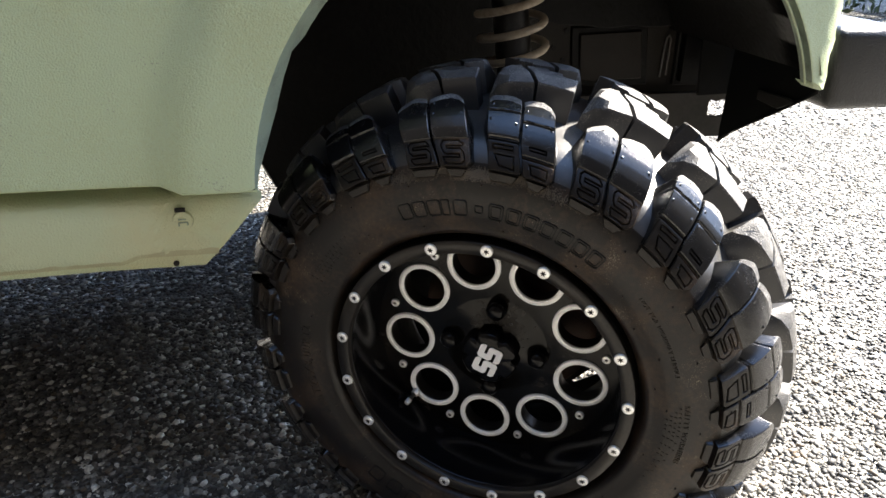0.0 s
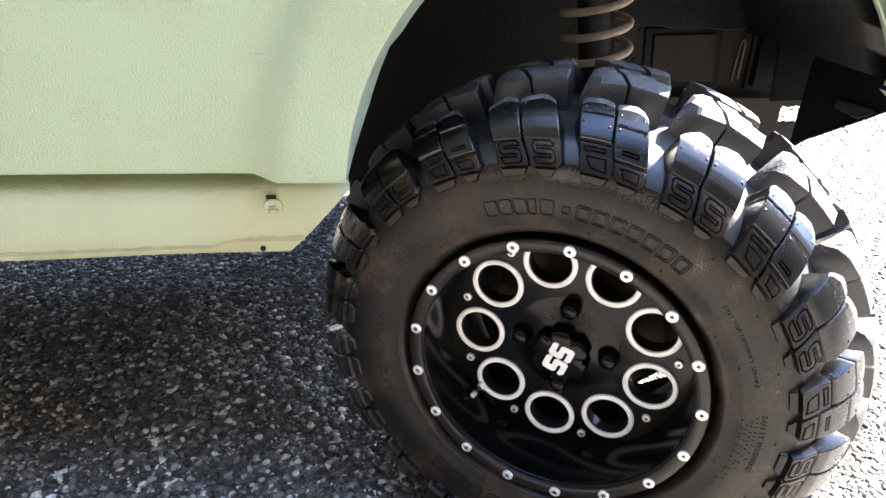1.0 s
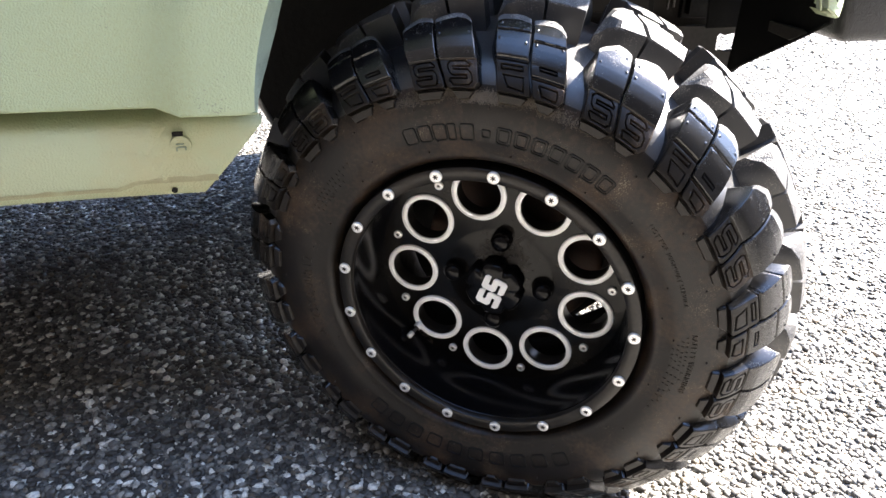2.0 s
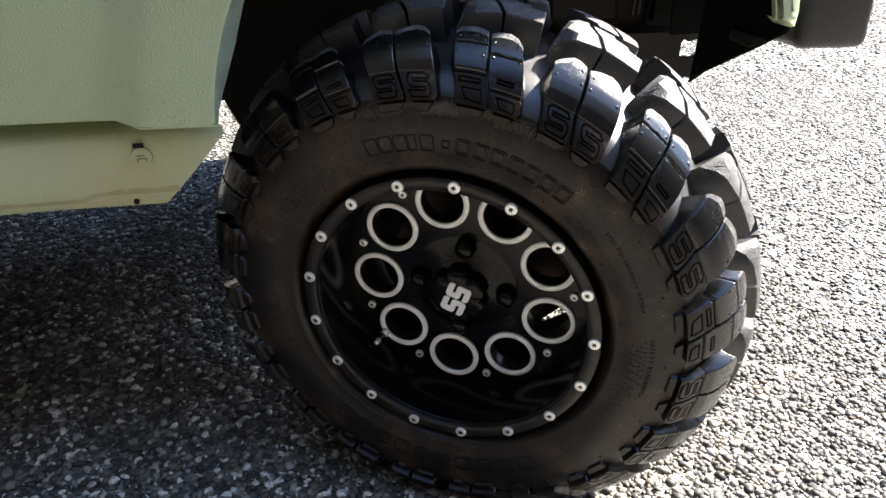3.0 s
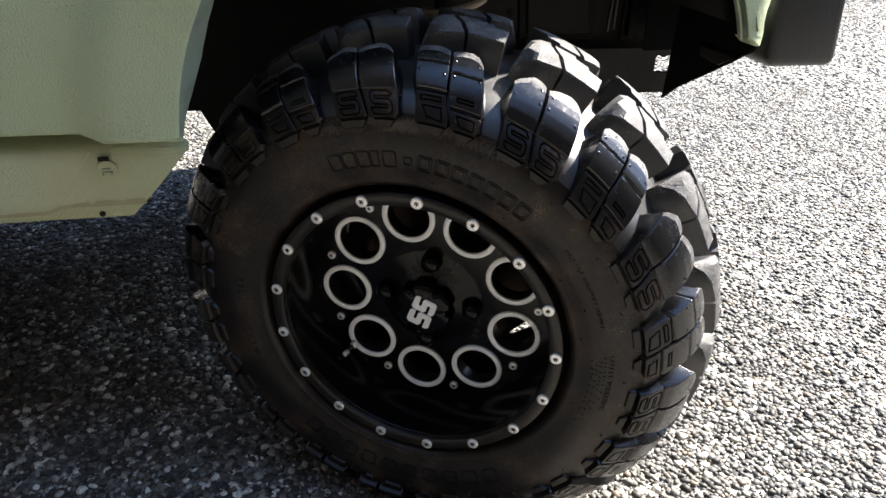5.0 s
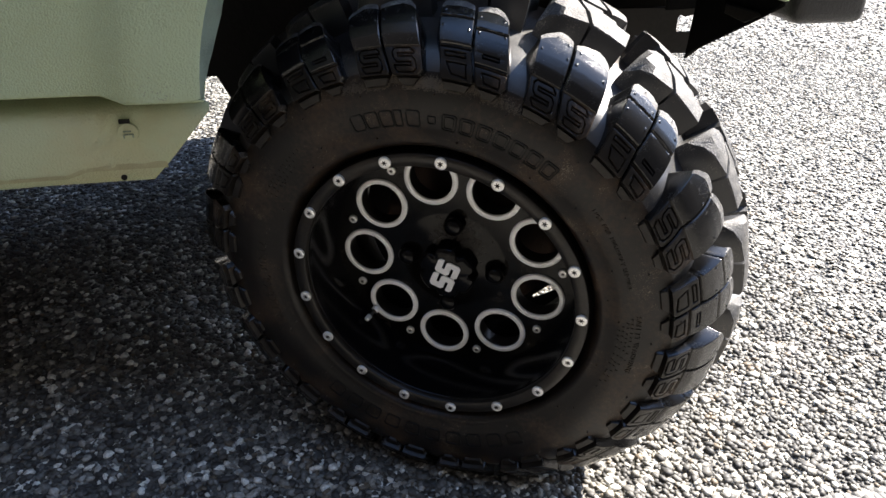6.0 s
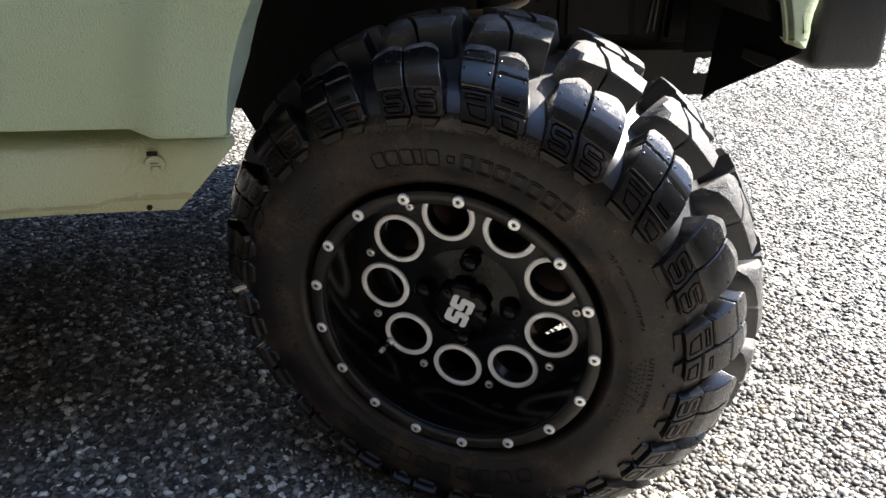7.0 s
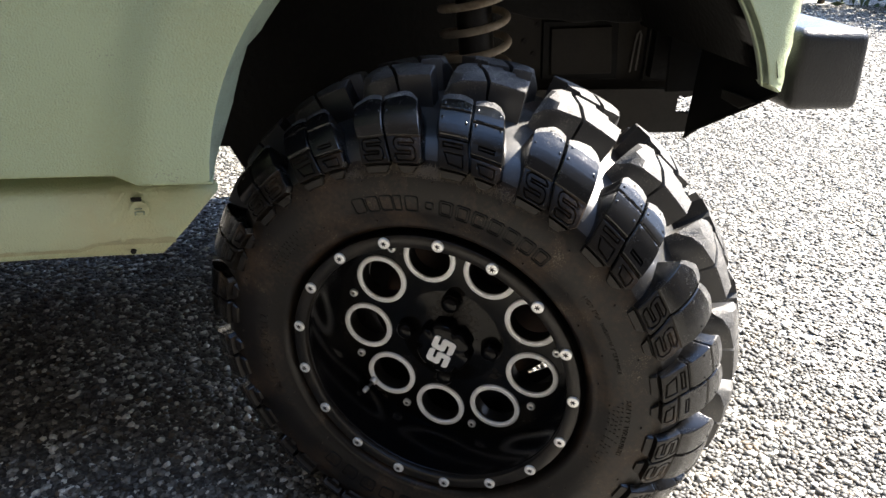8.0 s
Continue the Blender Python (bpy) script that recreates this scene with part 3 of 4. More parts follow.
# face plate with nine round openings
RING_R, RING_A, BIG = 0.109, 136.2, 0.0302
holes = [circle(BIG, 40, RING_R * math.cos(radians(RING_A - 40 * k)), RING_R * math.sin(radians(RING_A - 40 * k))) for k in range(9)]
face = plate_with_holes([circle(0.1492, 120), circle(0.036, 48)] + holes, 0.006, 0.001)
part("face_plate", face, DUSTY_GLOSS, wheel).location.y = HUB_DEPTH + 0.004
part("hub_dish", lathe([(0.068, 0.0705), (0.064, 0.0700), (0.058, 0.0690), (0.045, 0.066), (0.034, 0.062), (0.026, 0.060), (0.0, 0.060)], 72), DUSTY_GLOSS, wheel)
ring_me = lathe([(0.0258, 0.0005), (0.0258, -0.0015), (0.0263, -0.0022), (0.0316, -0.0022), (0.0322, -0.0014), (0.0322, 0.003)], 56)
cup_me = lathe([(0.0300, 0.001), (0.0268, 0.0012), (0.0266, 0.006), (0.0275, 0.022)], 40)
for k in range(9):
    a = RING_A - 40 * k
    m = pose(RING_R * math.cos(radians(a)), HUB_DEPTH - 0.001, RING_R * math.sin(radians(a)))
    part("ring_insert", ring_me, MILLED, wheel, "milled bright ring insert").matrix_local = m
    part("ring_sleeve", cup_me, SATIN, wheel).matrix_local = m


def screw_head(r, h):
    """A flat button head with a dark star-shaped socket, front towards -Y."""
    seg, verts, faces = 36, [], []
    prof = [(1.0, 0.0), (1.0, -0.62), (0.97, -0.80), (0.90, -0.92), (0.75, -0.98), (0.62, -1.0)]
    for i in range(seg):
        a = 2 * math.pi * i / seg
        lobe = 1 + 0.42 * math.cos(6 * a)
        ring = [(r * q, h * y) for q, y in prof] + [(r * 0.36 * lobe, -h * 0.98), (r * 0.32 * lobe, -h * 0.45), (0.0, -h * 0.60)]
        verts += [(q * math.cos(a), y, q * math.sin(a)) for q, y in ring]
    k = len(prof) + 3
    for i in range(seg):
        j = (i + 1) % seg
        faces += [(i * k + q, j * k + q, j * k + q + 1, i * k + q + 1) for q in range(k - 1)]
    me = mesh_from("screw", verts, faces, True)
    me.set_sharp_from_angle(angle=radians(40))
    me.materials.append(BOLT)
    me.materials.append(SATIN)
    for i, p in enumerate(me.polygons):
        p.material_index = 1 if i % (k - 1) >= k - 3 else 0
    return me


bolt_me, small_me = screw_head(0.0066, 0.0030), screw_head(0.0052, 0.0034)
for k in range(17):
    a = radians(99.86 - k * 360 / 17)
    part("lip_bolt", bolt_me, None, wheel, "chrome button-head bolt").matrix_local = pose(0.165 * math.cos(a), -0.0043, 0.165 * math.sin(a)) @ around(k * 23)
for k in range(9):
    a = radians(RING_A - 20 - 40 * k)
    part("face_bolt", small_me, None, wheel, "small chrome bolt").matrix_local = pose(0.1319 * math.cos(a), HUB_DEPTH, 0.1319 * math.sin(a)) @ around(k * 31)
# domed wheel nuts and the centre cap
nut_me = lathe([(0.0125, 0.002), (0.0120, -0.006), (0.0108, -0.0105), (0.0080, -0.0135), (0.0042, -0.0150), (0.0, -0.0154)], 28)
for k in range(4):
    a = radians(79 - 90 * k)
    m = pose(0.054 * math.cos(a), 0.067, 0.054 * math.sin(a))
    part("wheel_nut", nut_me, GLOSS, wheel, "gloss black domed wheel nut").matrix_local = m
seg, verts, faces, prof = 96, [], [], [(1.0, 0.066), (1.0, 0.045), (0.96, 0.0415), (0.86, 0.0395), (0.5, 0.0385), (0.0, 0.038)]
for i in range(seg):
    a = 2 * math.pi * i / seg
    cut = 1 - 0.17 * max(0.0, math.cos(6 * a + 0.6)) ** 3
    verts += [(0.0345 * q * (cut if q > 0.8 else 1) * math.cos(a), y, 0.0345 * q * (cut if q > 0.8 else 1) * math.sin(a)) for q, y in prof]
for i in range(seg):
    j = (i + 1) % seg
    faces += [(i * 6 + q, j * 6 + q, j * 6 + q + 1, i * 6 + q + 1) for q in range(5)]
part("centre_cap", mesh_from("cap", verts, faces, True), GLOSS, wheel, "gloss black lobed centre cap")


def zigzag(w, h, t, cut=0.0):
    """Outline of an angular hooked bar of width w, height h and thickness t."""
    m = h / 2
    return [(-w / 2 + cut, -m), (w / 2 - cut, -m), (w / 2, -m + cut), (w / 2, t / 2 - cut), (w / 2 - cut, t / 2), (-w / 2 + t, t / 2), (-w / 2 + t, m - t), (w / 2, m - t), (w / 2, m - cut), (w / 2 - cut, m),
            (-w / 2 + cut, m), (-w / 2, m - cut), (-w / 2, -t / 2 + cut), (-w / 2 + cut, -t / 2), (w / 2 - t, -t / 2), (w / 2 - t, -m + t), (-w / 2, -m + t), (-w / 2, -m + cut)]


for dx in (-0.0102, 0.0102):
    ob = part("cap_mark", plate_with_holes([zigzag(0.0186, 0.0275, 0.0066, 0.0027)], 0.0012, 0.0002), WHITE, wheel, "white angular mark on the cap")
    ob.matrix_local = pose(0, 0.0372, 0) @ around(63) @ pose(dx, 0, 0)
# tyre valve: chrome cap on a dark stem
a = -146.0
valve = part("tyre_valve", lathe([(0.0, -0.022), (0.0030, -0.022), (0.0034, -0.0205), (0.0034, -0.0145), (0.0024, -0.0140)], 18), BOLT, wheel, "short chrome tyre valve")
valve.matrix_local = pose(0.137 * math.cos(radians(a)), 0.066, 0.137 * math.sin(radians(a))) @ around(a) @ pose(0, 0, 0, 0, 0, 25)
part("stem", lathe([(0.0024, -0.0140), (0.0022, -0.0060), (0.0040, -0.0055)], 18), SATIN, valve, "black rubber valve stem")
part("collar", lathe([(0.0040, -0.0055), (0.0048, -0.0050), (0.0050, 0.0012)], 18), BOLT, valve, "bright metal collar")
part("brake_drum", lathe([(0.0, 0.128), (0.104, 0.128), (0.110, 0.133), (0.110, 0.149), (0.0, 0.1492)], 64), RUST, wheel, "rusty brake drum behind the openings")

# ---- tyre ----
TYRE_MID = 0.108
HALF = [(0.1730, 0.0220), (0.1752, 0.0110), (0.1783, 0.0030), (0.1818, -0.0034), (0.1852, -0.0064), (0.1905, -0.0076), (0.1970, -0.0092), (0.2060, -0.0115), (0.2200, -0.0130), (0.2360, -0.0115), (0.2480, -0.0085), (0.2580, -0.0040), (0.2665, 0.0030), (0.2740, 0.0120), (0.2795, 0.0240), (0.2830, 0.0380), (0.2865, 0.0560), (0.2895, 0.0760), (0.2915, TYRE_MID)]


def catmull(p, t):
    k = min(int(t), len(p) - 2)
    w = t - k
    a, b, c, d = (np.array(p[min(max(k + o, 0), len(p) - 1)]) for o in (-1, 0, 1, 2))
    return 0.5 * (2 * b + (c - a) * w + (2 * a - 5 * b + 4 * c - d) * w * w + (3 * b - 3 * c + d - a) * w ** 3)


fine = [tuple(catmull(HALF, t)) for t in np.linspace(0, len(HALF) - 1, 90)]
tyre = part("tyre", lathe(fine + [(r, 2 * TYRE_MID - y) for r, y in fine[-2::-1]], 220), RUBBER, wheel, "black mud tyre, dusty brown sidewall")
LENGTH = np.concatenate([[0], np.cumsum([math.dist(a, b) for a, b in zip(fine, fine[1:])])])
FR, FY = np.array([p[0] for p in fine]), np.array([p[1] for p in fine])


def at_length(s):
    """Radius, depth and outward normal of the tyre's skin at arc length s from the bead."""
    r, y = np.interp(s, LENGTH, FR), np.interp(s, LENGTH, FY)
    r2, y2 = np.interp(s + 0.004, LENGTH, FR), np.interp(s + 0.004, LENGTH, FY)
    r1, y1 = np.interp(s - 0.004, LENGTH, FR), np.interp(s - 0.004, LENGTH, FY)
    d = math.hypot(r2 - r1, y2 - y1)
    return r, y, (y1 - y2) / d * -1, (r2 - r1) / d * -1


def length_at(r):
    return float(np.interp(r, FR[20:], LENGTH[20:]))


def seg_dist(px, py, a, b):
    ax, ay, bx, by = *a, *b
    t = max(0.0, min(1.0, ((px - ax) * (bx - ax) + (py - ay) * (by - ay)) / ((bx - ax) ** 2 + (by - ay) ** 2 + 1e-12)))
    return math.hypot(px - ax - t * (bx - ax), py - ay - t * (by - ay))


def line_dist(px, py, pts, closed=True):
    n = len(pts)
    return min(seg_dist(px, py, pts[i], pts[(i + 1) % n]) for i in range(n if closed else n - 1))


S0, S1 = length_at(0.2440), length_at(0.2830) + 0.013


# clean shiny rubber at the base of the tread, between the lugs
base = [at_length(s) for s in np.linspace(length_at(0.257), LENGTH[-1] * 0.985, 40)]
part("tread_base", lathe([(r + nr * 0.0007 * min(1, i / 8), y + ny * 0.0007 * min(1, i / 8)) for i, (r, y, nr, ny) in enumerate(base)], 220), BASE_RUBBER, wheel)


def along(v, vs, hs):
    return float(np.interp(v, vs, hs))


def lug_mesh(side, kind):
    """One half of a slanting shoulder lug pair, its axis at angle 0. side 1: the half at the larger angles; kind 'hook' or 'slot'."""
    us = [-0.03, 0.0, 0.03] + list(np.linspace(0.06, 0.94, 66)) + [0.97, 1.0, 1.03]
    ws = [-0.01, 0.0, 0.012, 0.05, 0.09, 0.108, 0.116, 0.124, 0.132] + list(np.linspace(0.14, 0.46, 74)) + list(np.linspace(0.468, 0.975, 58)) + [0.985, 1.0, 1.01]
    long = S1 - S0
    if side > 0:
        near = ([0, 0.02, 0.15, 0.42, 0.60, 0.88, 1], [1.9, 1.7, 0.42, 2.40, 3.20, 4.40, 4.7])
        far = ([0, 0.15, 0.42, 0.55, 0.75, 1], [6.7, 7.4, 8.5, 9.2, 10.0, 10.6])
        top = ([0, 0.25, 0.45, 0.85, 1], [0.89, 0.95, 0.95, 0.82, 0.75] if kind == "hook" else [0.91, 0.97, 0.98, 0.95, 0.87])
    else:
        near = ([0, 0.03, 0.15, 0.42, 0.60, 0.88, 1], [-2.2, -1.9, -0.02, 2.00, 2.80, 4.00, 4.3])
        far = ([0, 0.03, 0.18, 0.42, 0.65, 0.82, 1], [-4.5, -4.8, -6.8, -5.6, -4.1, -3.0, -2.2] if kind == "hook" else [-4.2, -4.5, -6.3, -4.9, -3.0, -1.9, -1.2])
        top = ([0, 0.30, 0.65, 0.85, 1], [0.87, 0.94, 0.98, 0.93, 0.83] if kind == "hook" else [0.89, 0.95, 0.96, 0.90, 0.80])
    if kind == "hook":
        rise = ([0.13, 0.405, 0.420, 0.500, 0.60, 0.70, 0.80, 0.90, 1.0], [0.0098, 0.0108, 0.0124, 0.0172, 0.0210, 0.0240, 0.0262, 0.0275, 0.0280])
    else:
        rise = ([0.13, 0.30, 0.42, 0.55, 0.70, 0.80, 0.90, 1.0], [0.0098, 0.0110, 0.0138, 0.0190, 0.0240, 0.0262, 0.0275, 0.0280])
    ledge = 0.412 if kind == "hook" else 0.435 if side > 0 else 0.305
    if kind == "hook":
        marks, sipes = [zigzag(0.0215, 0.0192, 0.0047, 0.0030)], []
    elif side > 0:
        marks = [[(-0.0100, 0.0052), (0.0095, 0.0056), (0.0095, 0.0088), (-0.0100, 0.0084)], [(-0.0050, -0.0075), (0.0098, -0.0090), (0.0098, 0.0008), (-0.0092, 0.0008)]]
        sipes = [(0.424, 0.0030), (0.446, 0.0022), (0.70, 0.0040)]
    else:
        marks = [[(-0.0055, -0.0085), (0.0088, -0.0095), (0.0088, -0.0022), (-0.0085, -0.0022)], [(-0.0080, 0.0090), (0.0080, 0.0090), (0.0080, 0.0114), (-0.0080, 0.0114)]]
        sipes = [(0.294, 0.0030), (0.316, 0.0022), (0.62, 0.0040)]
    nubs = [(0.10, 0.66), (0.88, 0.66), (0.14, 0.17), (0.86, 0.37), (0.5, 0.88), (0.15, 0.83)] if kind == "hook" else [(0.12, 0.58), (0.88, 0.60), (0.12, 0.78), (0.85, 0.80), (0.2, 0.20), (0.55, 0.92)]
    verts, faces, skins, k = [], [], [], len(us)
    for w in ws:
        for u in us:
            uc, wc = min(max(u, 0.0), 1.0), min(max(w, 0.0), 1.0)
            crest = along(uc, *top)
            v = wc if wc < 0.6 else 0.6 + (wc - 0.6) / 0.4 * (crest - 0.6)
            a0, a1 = along(v, *near), along(v, *far)
            ang = a0 + (a1 - a0) * uc
            if u > 1:
                ang += side * (0.5 + 0.9 * smooth(0.2, 0.7, v))
            elif u < 0:
                ang -= side * 0.06
            r, y, nr, ny = at_length(S0 + v * long)
            mid = (along(v, *near) + along(v, *far)) / 2
            x, z = -radians(ang - mid) * (r + 0.009), (v - 0.27) * long
            h = 0.0026 + 0.0024 * wc / 0.1 if w < 0.100 else 0.0008 if w < 0.118 else 0.0096 if w < 0.13 else along(v, *rise)
            if 0.13 < v < 0.46:
                h -= 0.0024 * (1 - smooth(0.00025, 0.00085, min(line_dist(x, z, m) for m in marks)))
            for e, deep in sipes:
                h -= deep * math.exp(-((v - e) / 0.008) ** 2)
            for nu, nw in nubs:
                h += 0.0013 * math.exp(-(((uc - nu) * 0.030) ** 2 + ((wc - nw) * long) ** 2) / 0.0007 ** 2)
            if u in us[:2] or u in us[-2:]:
                h -= 0.0011
            if w in ws[-2:] or w in ws[:2]:
                h -= 0.0022
            elif w == ws[-3]:
                h -= 0.0008
            if u < 0 or u > 1 or w < 0 or w > 1:
                h = -0.004
            rr, yy, a = r + nr * h, y + ny * h, radians(ang)
            verts.append((rr * math.cos(a), yy, rr * math.sin(a)))
    for j in range(len(ws) - 1):
        for i in range(k - 1):
            q = (j * k + i, j * k + i + 1, (j + 1) * k + i + 1, (j + 1) * k + i)
            faces.append(q if side < 0 else q[::-1])
            rim = i in (0, k - 2)
            skins.append(1 if ws[j] < ledge and not rim else 2 if ws[j] > 0.86 and not rim else 0)
    me = mesh_from("lug", verts, faces, True)
    me.set_sharp_from_angle(angle=radians(38))
    for m in (LUG_RUBBER, RUBBER, TREAD_RUBBER):
        me.materials.append(m)
    me.polygons.foreach_set("material_index", skins)
    return me


def crown_block(outline, height, base=0.288):
    """A tread block on the crown from an outline of (degrees, depth, drop), with a small bevel and drafted sides."""
    pts = []
    for (a, y, d), (b, z, e) in zip(outline, outline[1:] + outline[:1]):
        n = max(1, int(abs(b - a) / 2.5))
        pts += [(a + (b - a) * i / n, y + (z - y) * i / n, d + (e - d) * i / n) for i in range(n)]
    ca, cy = sum(p[0] for p in pts) / len(pts), sum(p[1] for p in pts) / len(pts)
    verts, faces, k = [], [], len(pts)
    for grow, h, slope in ((1.07, base - 0.004, 0), (1.0, height - 0.0014, 1), (0.965, height, 1), (0.55, height, 0.1), (0.0, height, 0)):
        for a, y, d in pts:
            aa, yy = ca + (a - ca) * grow, cy + (y - cy) * grow
            r = h - d * slope - 0.55 * max(0.0, abs(yy - TYRE_MID) - 0.02) ** 2 / 0.05
            verts.append((r * math.cos(radians(aa)), yy, r * math.sin(radians(aa))))
    for q in range(4):
        for i in range(k):
            j = (i + 1) % k
            f = (q * k + i, q * k + j, (q + 1) * k + j, (q + 1) * k + i)
            faces.append(f)
    me = mesh_from("block", verts, faces, False)
    me.materials.append(TREAD_RUBBER)
    me.materials.append(BASE_RUBBER)
    me.polygons.foreach_set("material_index", [1] * k + [0] * (len(faces) - k))
    bm = bmesh.new()
    bm.from_mesh(me)
    bmesh.ops.remove_doubles(bm, verts=bm.verts, dist=1e-6)
    bmesh.ops.recalc_face_normals(bm, faces=bm.faces)
    bm.to_mesh(me)
    bm.free()
    me.shade_smooth()
    me.set_sharp_from_angle(angle=radians(24))
    return me


LEFT = [(12.2, 0.0690, 0.020), (10.6, 0.0650, 0.008), (8.3, 0.0620, 0), (3.7, 0.0660, 0), (5.4, 0.0820, 0), (7.4, 0.0980, 0), (7.8, 0.1060, 0), (9.6, 0.1010, 0), (11.0, 0.0930, 0.002), (11.6, 0.0810, 0.010)]
RIGHT = [(a, y, 0) for a, y in ((3.1, 0.0665), (-3.5, 0.0655), (-3.2, 0.0860), (-0.4, 0.0885), (0.0, 0.0960), (2.6, 0.0985), (3.0, 0.1050), (7.0, 0.1040), (6.6, 0.0980), (4.7, 0.0820))]
MIRROR = [[(-a, 2 * TYRE_MID - y, d) for a, y, d in part_outline] for part_outline in (LEFT, RIGHT)]
lugs = {(s, k): lug_mesh(s, k) for s in (-1, 1) for k in ("hook", "slot")}
blocks = [crown_block(LEFT, 0.3275), crown_block(RIGHT, 0.3275)]
far_blocks = [crown_block(o, 0.3275) for o in MIRROR]
far_lug = crown_block([(-6.5, 0.160, 0), (6.5, 0.160, 0), (6.0, 0.196, 0), (-6.0, 0.196, 0)], 0.322, 0.276)
for k in range(20):
    a = 90.0 - 18.0 * k
    kind = "slot" if k % 2 else "hook"
    for s in (-1, 1):
        part("shoulder_lug", lugs[s, kind], None, wheel).matrix_local = around(a)
    for me in blocks:
        part("tread_block", me, None, wheel).matrix_local = around(a)
    for me in far_blocks:
        part("tread_block", me, None, wheel).matrix_local = around(a + 9)
    part("inner_lug", far_lug, None, wheel).matrix_local = around(a + 6.5)


# raised writing and marks on the sidewall
def on_sidewall(me, r0, deg, height=0.0014):
    """Bends a flat mesh in XY onto the sidewall: x runs clockwise from the angle deg, y outwards from radius r0."""
    for v in me.vertices:
        x, y, z = v.co
        r = r0 + y
        s = length_at(r)
        rr, yy, nr, ny = at_length(s)
        h = height * (1 if z > 0 else -1.0)
        a = radians(deg) - x / r0
        v.co = ((rr + nr * h) * math.cos(a), yy + ny * h, (rr + nr * h) * math.sin(a))
    return me


def flat_mesh(outlines):
    me = plate_with_holes(outlines, 0.001)
    me.transform(Matrix.Rotation(radians(-90), 4, "X"))
    return me


def words(body, size):
    cu = bpy.data.curves.new("words", "FONT")
    cu.body, cu.size, cu.extrude, cu.space_character = body, size, 0.0005, 1.18
    ob = new("words", cu)
    me = bpy.data.meshes.new_from_object(ob.evaluated_get(bpy.context.evaluated_depsgraph_get()))
    bpy.data.objects.remove(ob)
    return me


def frame_bar(x, w, h, t=0.0013):
    """Outline of one block mark, as an outer and an inner loop."""
    c = min(w, h) * 0.13
    def loop(i):
        return [(x + i + c, i), (x + w - i - c, i), (x + w - i, i + c), (x + w - i, h - i - c), (x + w - i - c, h - i), (x + i + c, h - i), (x + i, h - i - c), (x + i, i + c)]
    return [loop(0.0), loop(t)]


r0 = 0.2040
for k in range(13):
    start, w = (104.2 - 4.26 * k, 0.0138) if k < 5 else (82.4, 0.0085) if k == 5 else (78.6 - 4.72 * (k - 6), 0.0145)
    if k == 3:
        start, w = start + 0.2, 0.0085
    elif k == 4:
        start += 1.1
    tall = 0.0175 if k != 5 else 0.0085
    part("raised_mark", on_sidewall(flat_mesh(frame_bar(0.0, w, tall, 0.0010)), r0 + (0.0045 if k == 5 else 0.0), start, 0.0013), MARK_SHADE, wheel)
    if k > 5:
        part("raised_mark", on_sidewall(flat_mesh(frame_bar(0.0024, w - 0.0048, tall - 0.0048, 0.0007)), r0 + 0.0024, start, 0.0011), MARK_SHADE, wheel)
for text, size, r, deg in (("NOT FOR HIGHWAY SERVICE", 0.0062, 0.2150, 33.2), ("SAFETY WARNING", 0.0078, 0.2210, -0.5), ("AT25X8.00R12", 0.0150, 0.2045, 192.5)):
    me = words(text, size)
    if size > 0.01:
        # tall narrow figures of the tyre size
        me.transform(Matrix.Scale(0.108 / max(v.co.x for v in me.vertices), 4, Vector((1, 0, 0))))
    part("raised_text", on_sidewall(me, r, deg, 0.0009), RUBBER, wheel)
rnd = random.Random(4)
for line in range(4):
    bars, x = [], 0.0
    while x < 0.062 + 0.008 * line:
        w = rnd.uniform(0.003, 0.009)
        bars.append([(x, 0), (x + w, 0), (x + w, 0.0024), (x, 0.0024)])
        x += w + 0.0014
    tagged(part("raised_print", on_sidewall(flat_mesh(bars), 0.2160 - 0.0044 * line, -1.5 - 1.5 * line, 0.0009), RUBBER, wheel), kind="stuff")
for line in range(3):
    bars, x = [], 0.0
    while x < 0.070 - 0.012 * line:
        w = rnd.uniform(0.003, 0.008)
        bars.append([(x, 0), (x + w, 0), (x + w, 0.003), (x, 0.003)])
        x += w + 0.0014
    tagged(part("raised_print", on_sidewall(flat_mesh(bars), 0.2150 - 0.0055 * line, 144.0, 0.0009), RUBBER, wheel), kind="stuff")
x = 0.0
for k in range(10):
    w = 0.0185
    part("raised_mark", on_sidewall(flat_mesh(frame_bar(x, w, 0.018, 0.0014)), 0.202, -66.0), MARK_SHADE, wheel)
    x += w + 0.0075
# moulding nibs on the sidewall
nib = lathe([(0.0009, 0.0), (0.0008, -0.003), (0.0, -0.0032)], 8)
for r, step, start in ((0.2035, 20.0, 96.0), (0.238, 18.0, 100.0), (0.1925, 24.0, 3.0)):
    for k in range(int(360 / step)):
        a = radians(start - step * k + rnd.uniform(-2, 2))
        _, yy, _, _ = at_length(length_at(r))
        part("moulding_nib", nib, RUBBER, wheel).matrix_local = pose(r * math.cos(a), yy + 0.0006, r * math.sin(a))

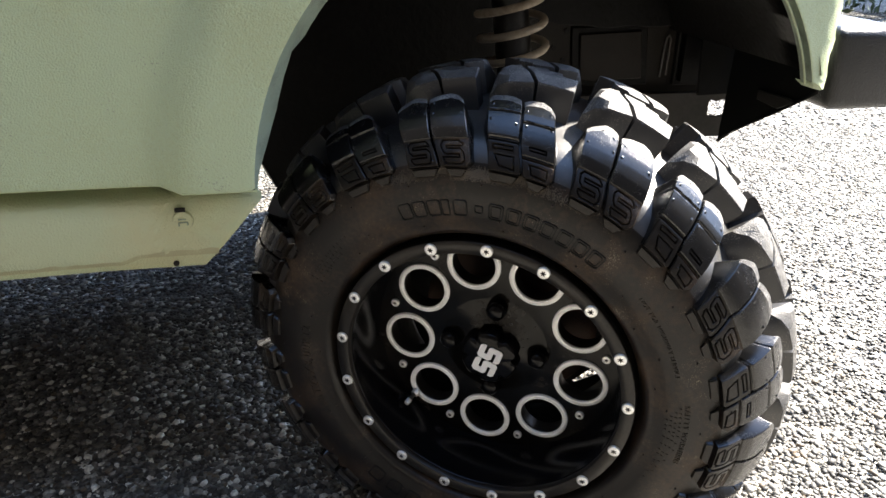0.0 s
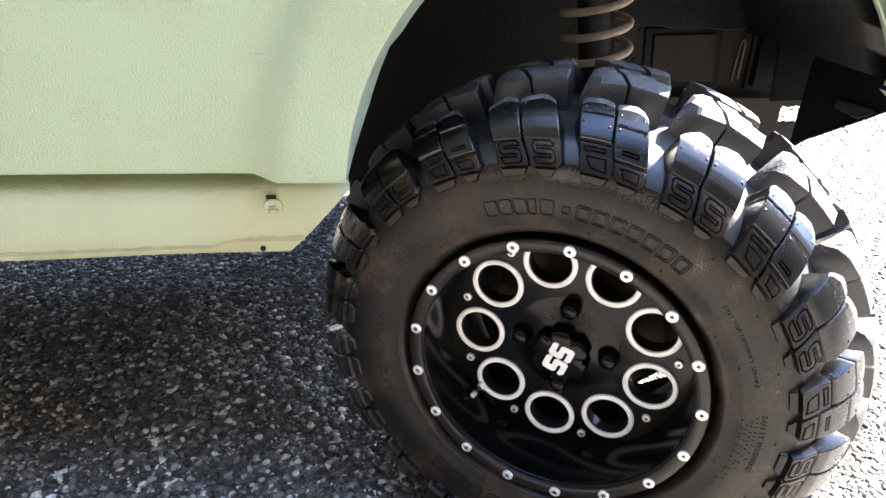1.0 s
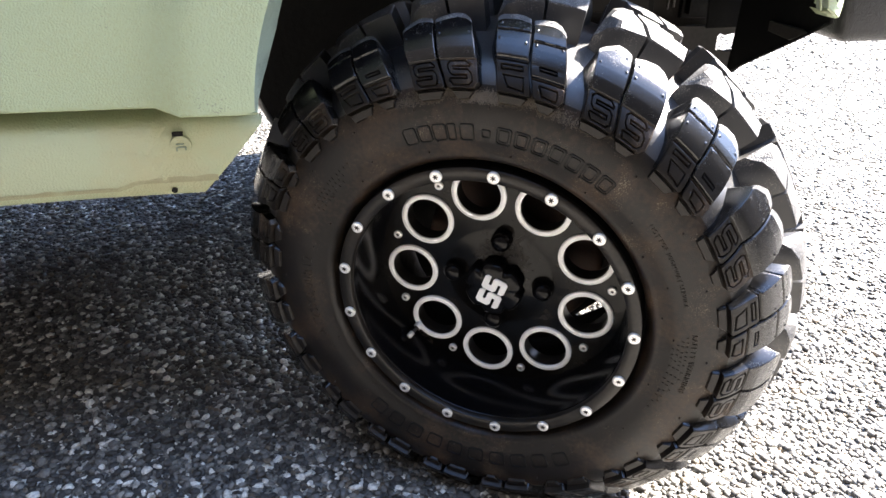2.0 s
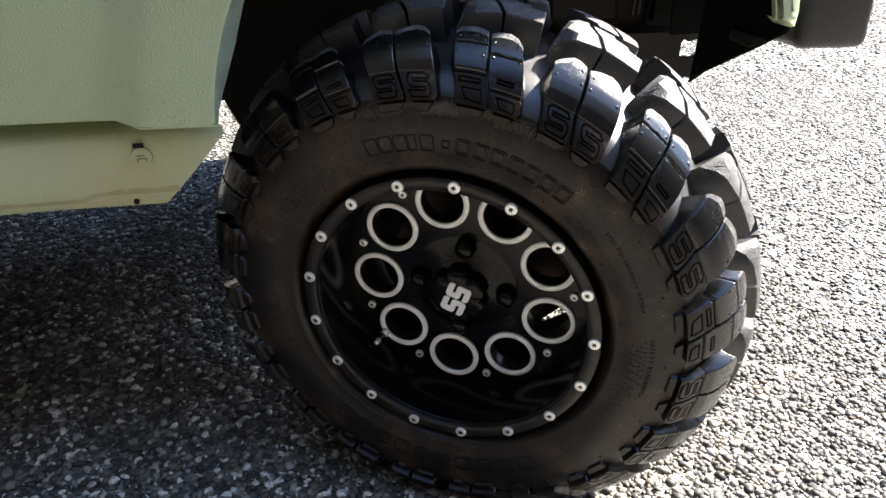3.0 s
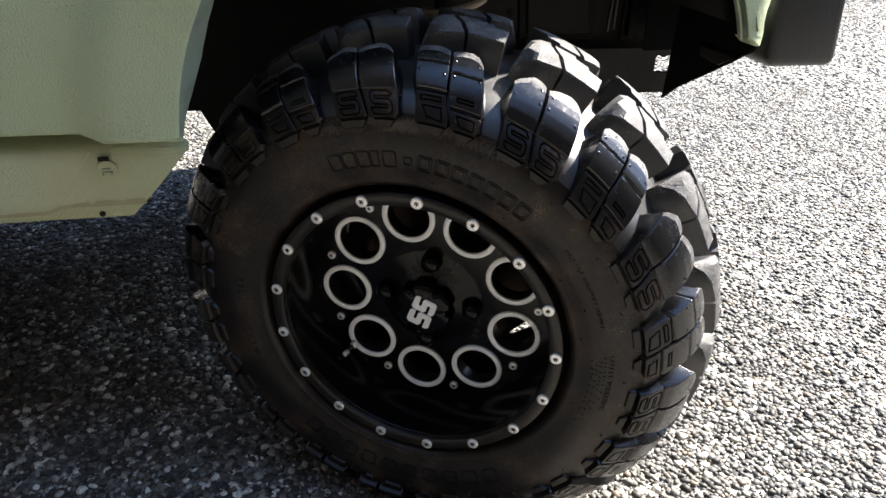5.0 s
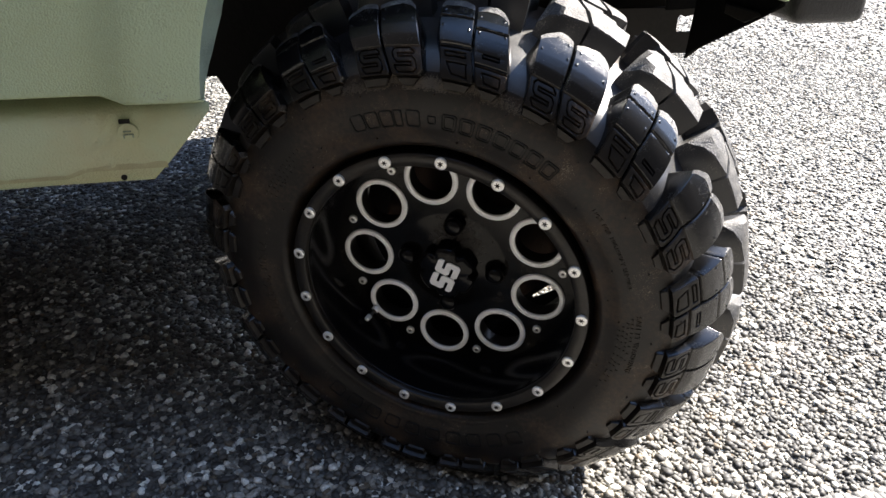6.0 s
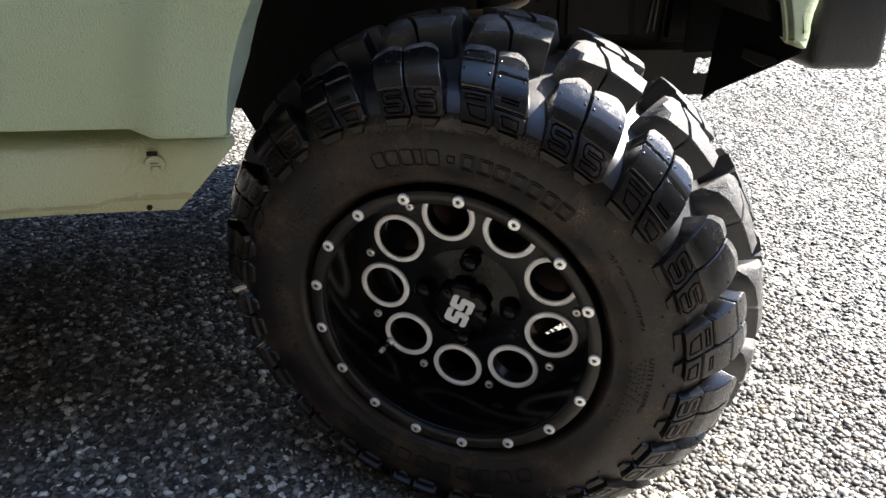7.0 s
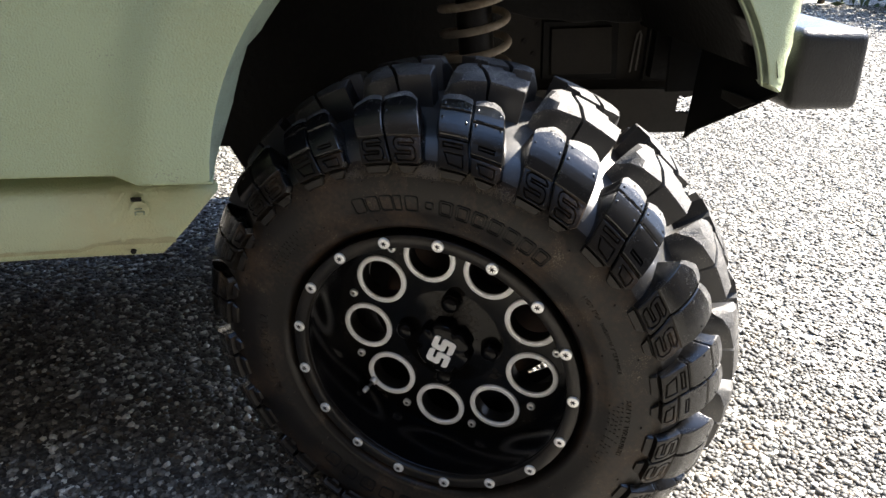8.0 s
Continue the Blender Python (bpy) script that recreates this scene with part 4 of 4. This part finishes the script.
# dried mud and sand lodged round the feet of the upper lugs
verts, faces = [], []
for _ in range(7000):
    deg = rnd.gauss(82, 12)
    foot = abs((deg - 90.0 + 9.0) % 18.0 - 9.0)
    r = 0.2470 + rnd.gauss(0, 0.0030) + (0.004 if foot < 1.6 else 0.0)
    if not 50 < deg < 112 or not 0.240 < r < 0.262:
        continue
    rr, yy, nr, ny = at_length(length_at(r))
    a, size, n = radians(deg), rnd.uniform(0.00022, 0.0007), len(verts)
    c = Vector(((rr + nr * 0.0004) * math.cos(a), yy + ny * 0.0004, (rr + nr * 0.0004) * math.sin(a)))
    t = Euler((rnd.uniform(0, 6.3), rnd.uniform(0, 6.3), rnd.uniform(0, 6.3))).to_matrix()
    verts += [c + t @ Vector(p) * size for p in ((1, 0, 0), (-1, 0, 0), (0, 1, 0), (0, -1, 0), (0, 0, 1), (0, 0, -1))]
    faces += [(n + i, n + j, n + q) for i, j, q in ((0, 2, 4), (2, 1, 4), (1, 3, 4), (3, 0, 4), (2, 0, 5), (1, 2, 5), (3, 1, 5), (0, 3, 5))]
tagged(part("dried_mud", mesh_from("mud", verts, faces), MUD, wheel, "pale brown sand and dried mud"), kind="stuff")

# the other three wheels, plain, so that the vehicle stands
plain_tyre = lathe([(0.15, 0.03), (0.18, 0.01), (0.22, -0.012), (0.26, -0.004), (0.285, 0.02), (0.288, 0.112), (0.285, 0.20), (0.26, 0.228), (0.18, 0.214), (0.15, 0.19)], 96)
plain_rim = lathe([(0.178, 0.012), (0.157, 0.0), (0.150, 0.07), (0.06, 0.07), (0.03, 0.04), (0.0, 0.04)], 64)
for wx, wy, turn in ((-1.55, 0.12, 0.0), (0.0, 1.32, 180.0), (-1.55, 1.32, 180.0)):
    w = part("plain_wheel", plain_rim, GLOSS, vehicle, "gloss black wheel")
    w.matrix_world = pose(wx, wy, 0.288, 0, 0, turn)
    part("plain_tyre", plain_tyre, RUBBER, w, "black mud tyre")

# ---- hedge beyond the yard ----
def hedge(x, y, turn, wide, deep, high, seed):
    rnd = random.Random(seed)
    ob = thing("hedge", "dark green leafy hedge beyond the gravel yard", "hedge", pose(x, y, 0, 0, 0, turn))
    verts, faces = [], []
    for _ in range(9000):
        a = Vector((rnd.uniform(-1, 1), rnd.uniform(-1, 1), rnd.uniform(0, 1)))
        lump = 0.75 + 0.35 * noise.noise(Vector((a.x * 4, a.y * 3, a.z * 3 + seed)))
        c = Vector((a.x * wide / 2, a.y * deep / 2 * lump, a.z ** 0.8 * high * lump + 0.03))
        t = Euler((rnd.uniform(0, 6.3), rnd.uniform(0, 6.3), rnd.uniform(0, 6.3))).to_matrix()
        s, n = rnd.uniform(0.03, 0.06), len(verts)
        verts += [c + t @ Vector(p) * s for p in ((-1, 0, 0), (0, 0.45, 0.1), (1, 0, 0), (0, -0.45, 0.1))]
        faces.append((n, n + 1, n + 2, n + 3))
    part("foliage", mesh_from("foliage", verts, faces), LEAF, ob)
    for k in range(7):
        bx = (k / 6 - 0.5) * wide * 0.9
        part("stem", tube([(bx, 0, 0), (bx + 0.05, 0.03, high * 0.4), (bx - 0.05, -0.05, high * 0.75)], 0.03, 8), BARK, ob)


hedge(5.75, 4.75, -34, 4.4, 1.1, 1.9, 1)
hedge(4.4, 8.0, 4, 4.6, 1.3, 2.1, 2)
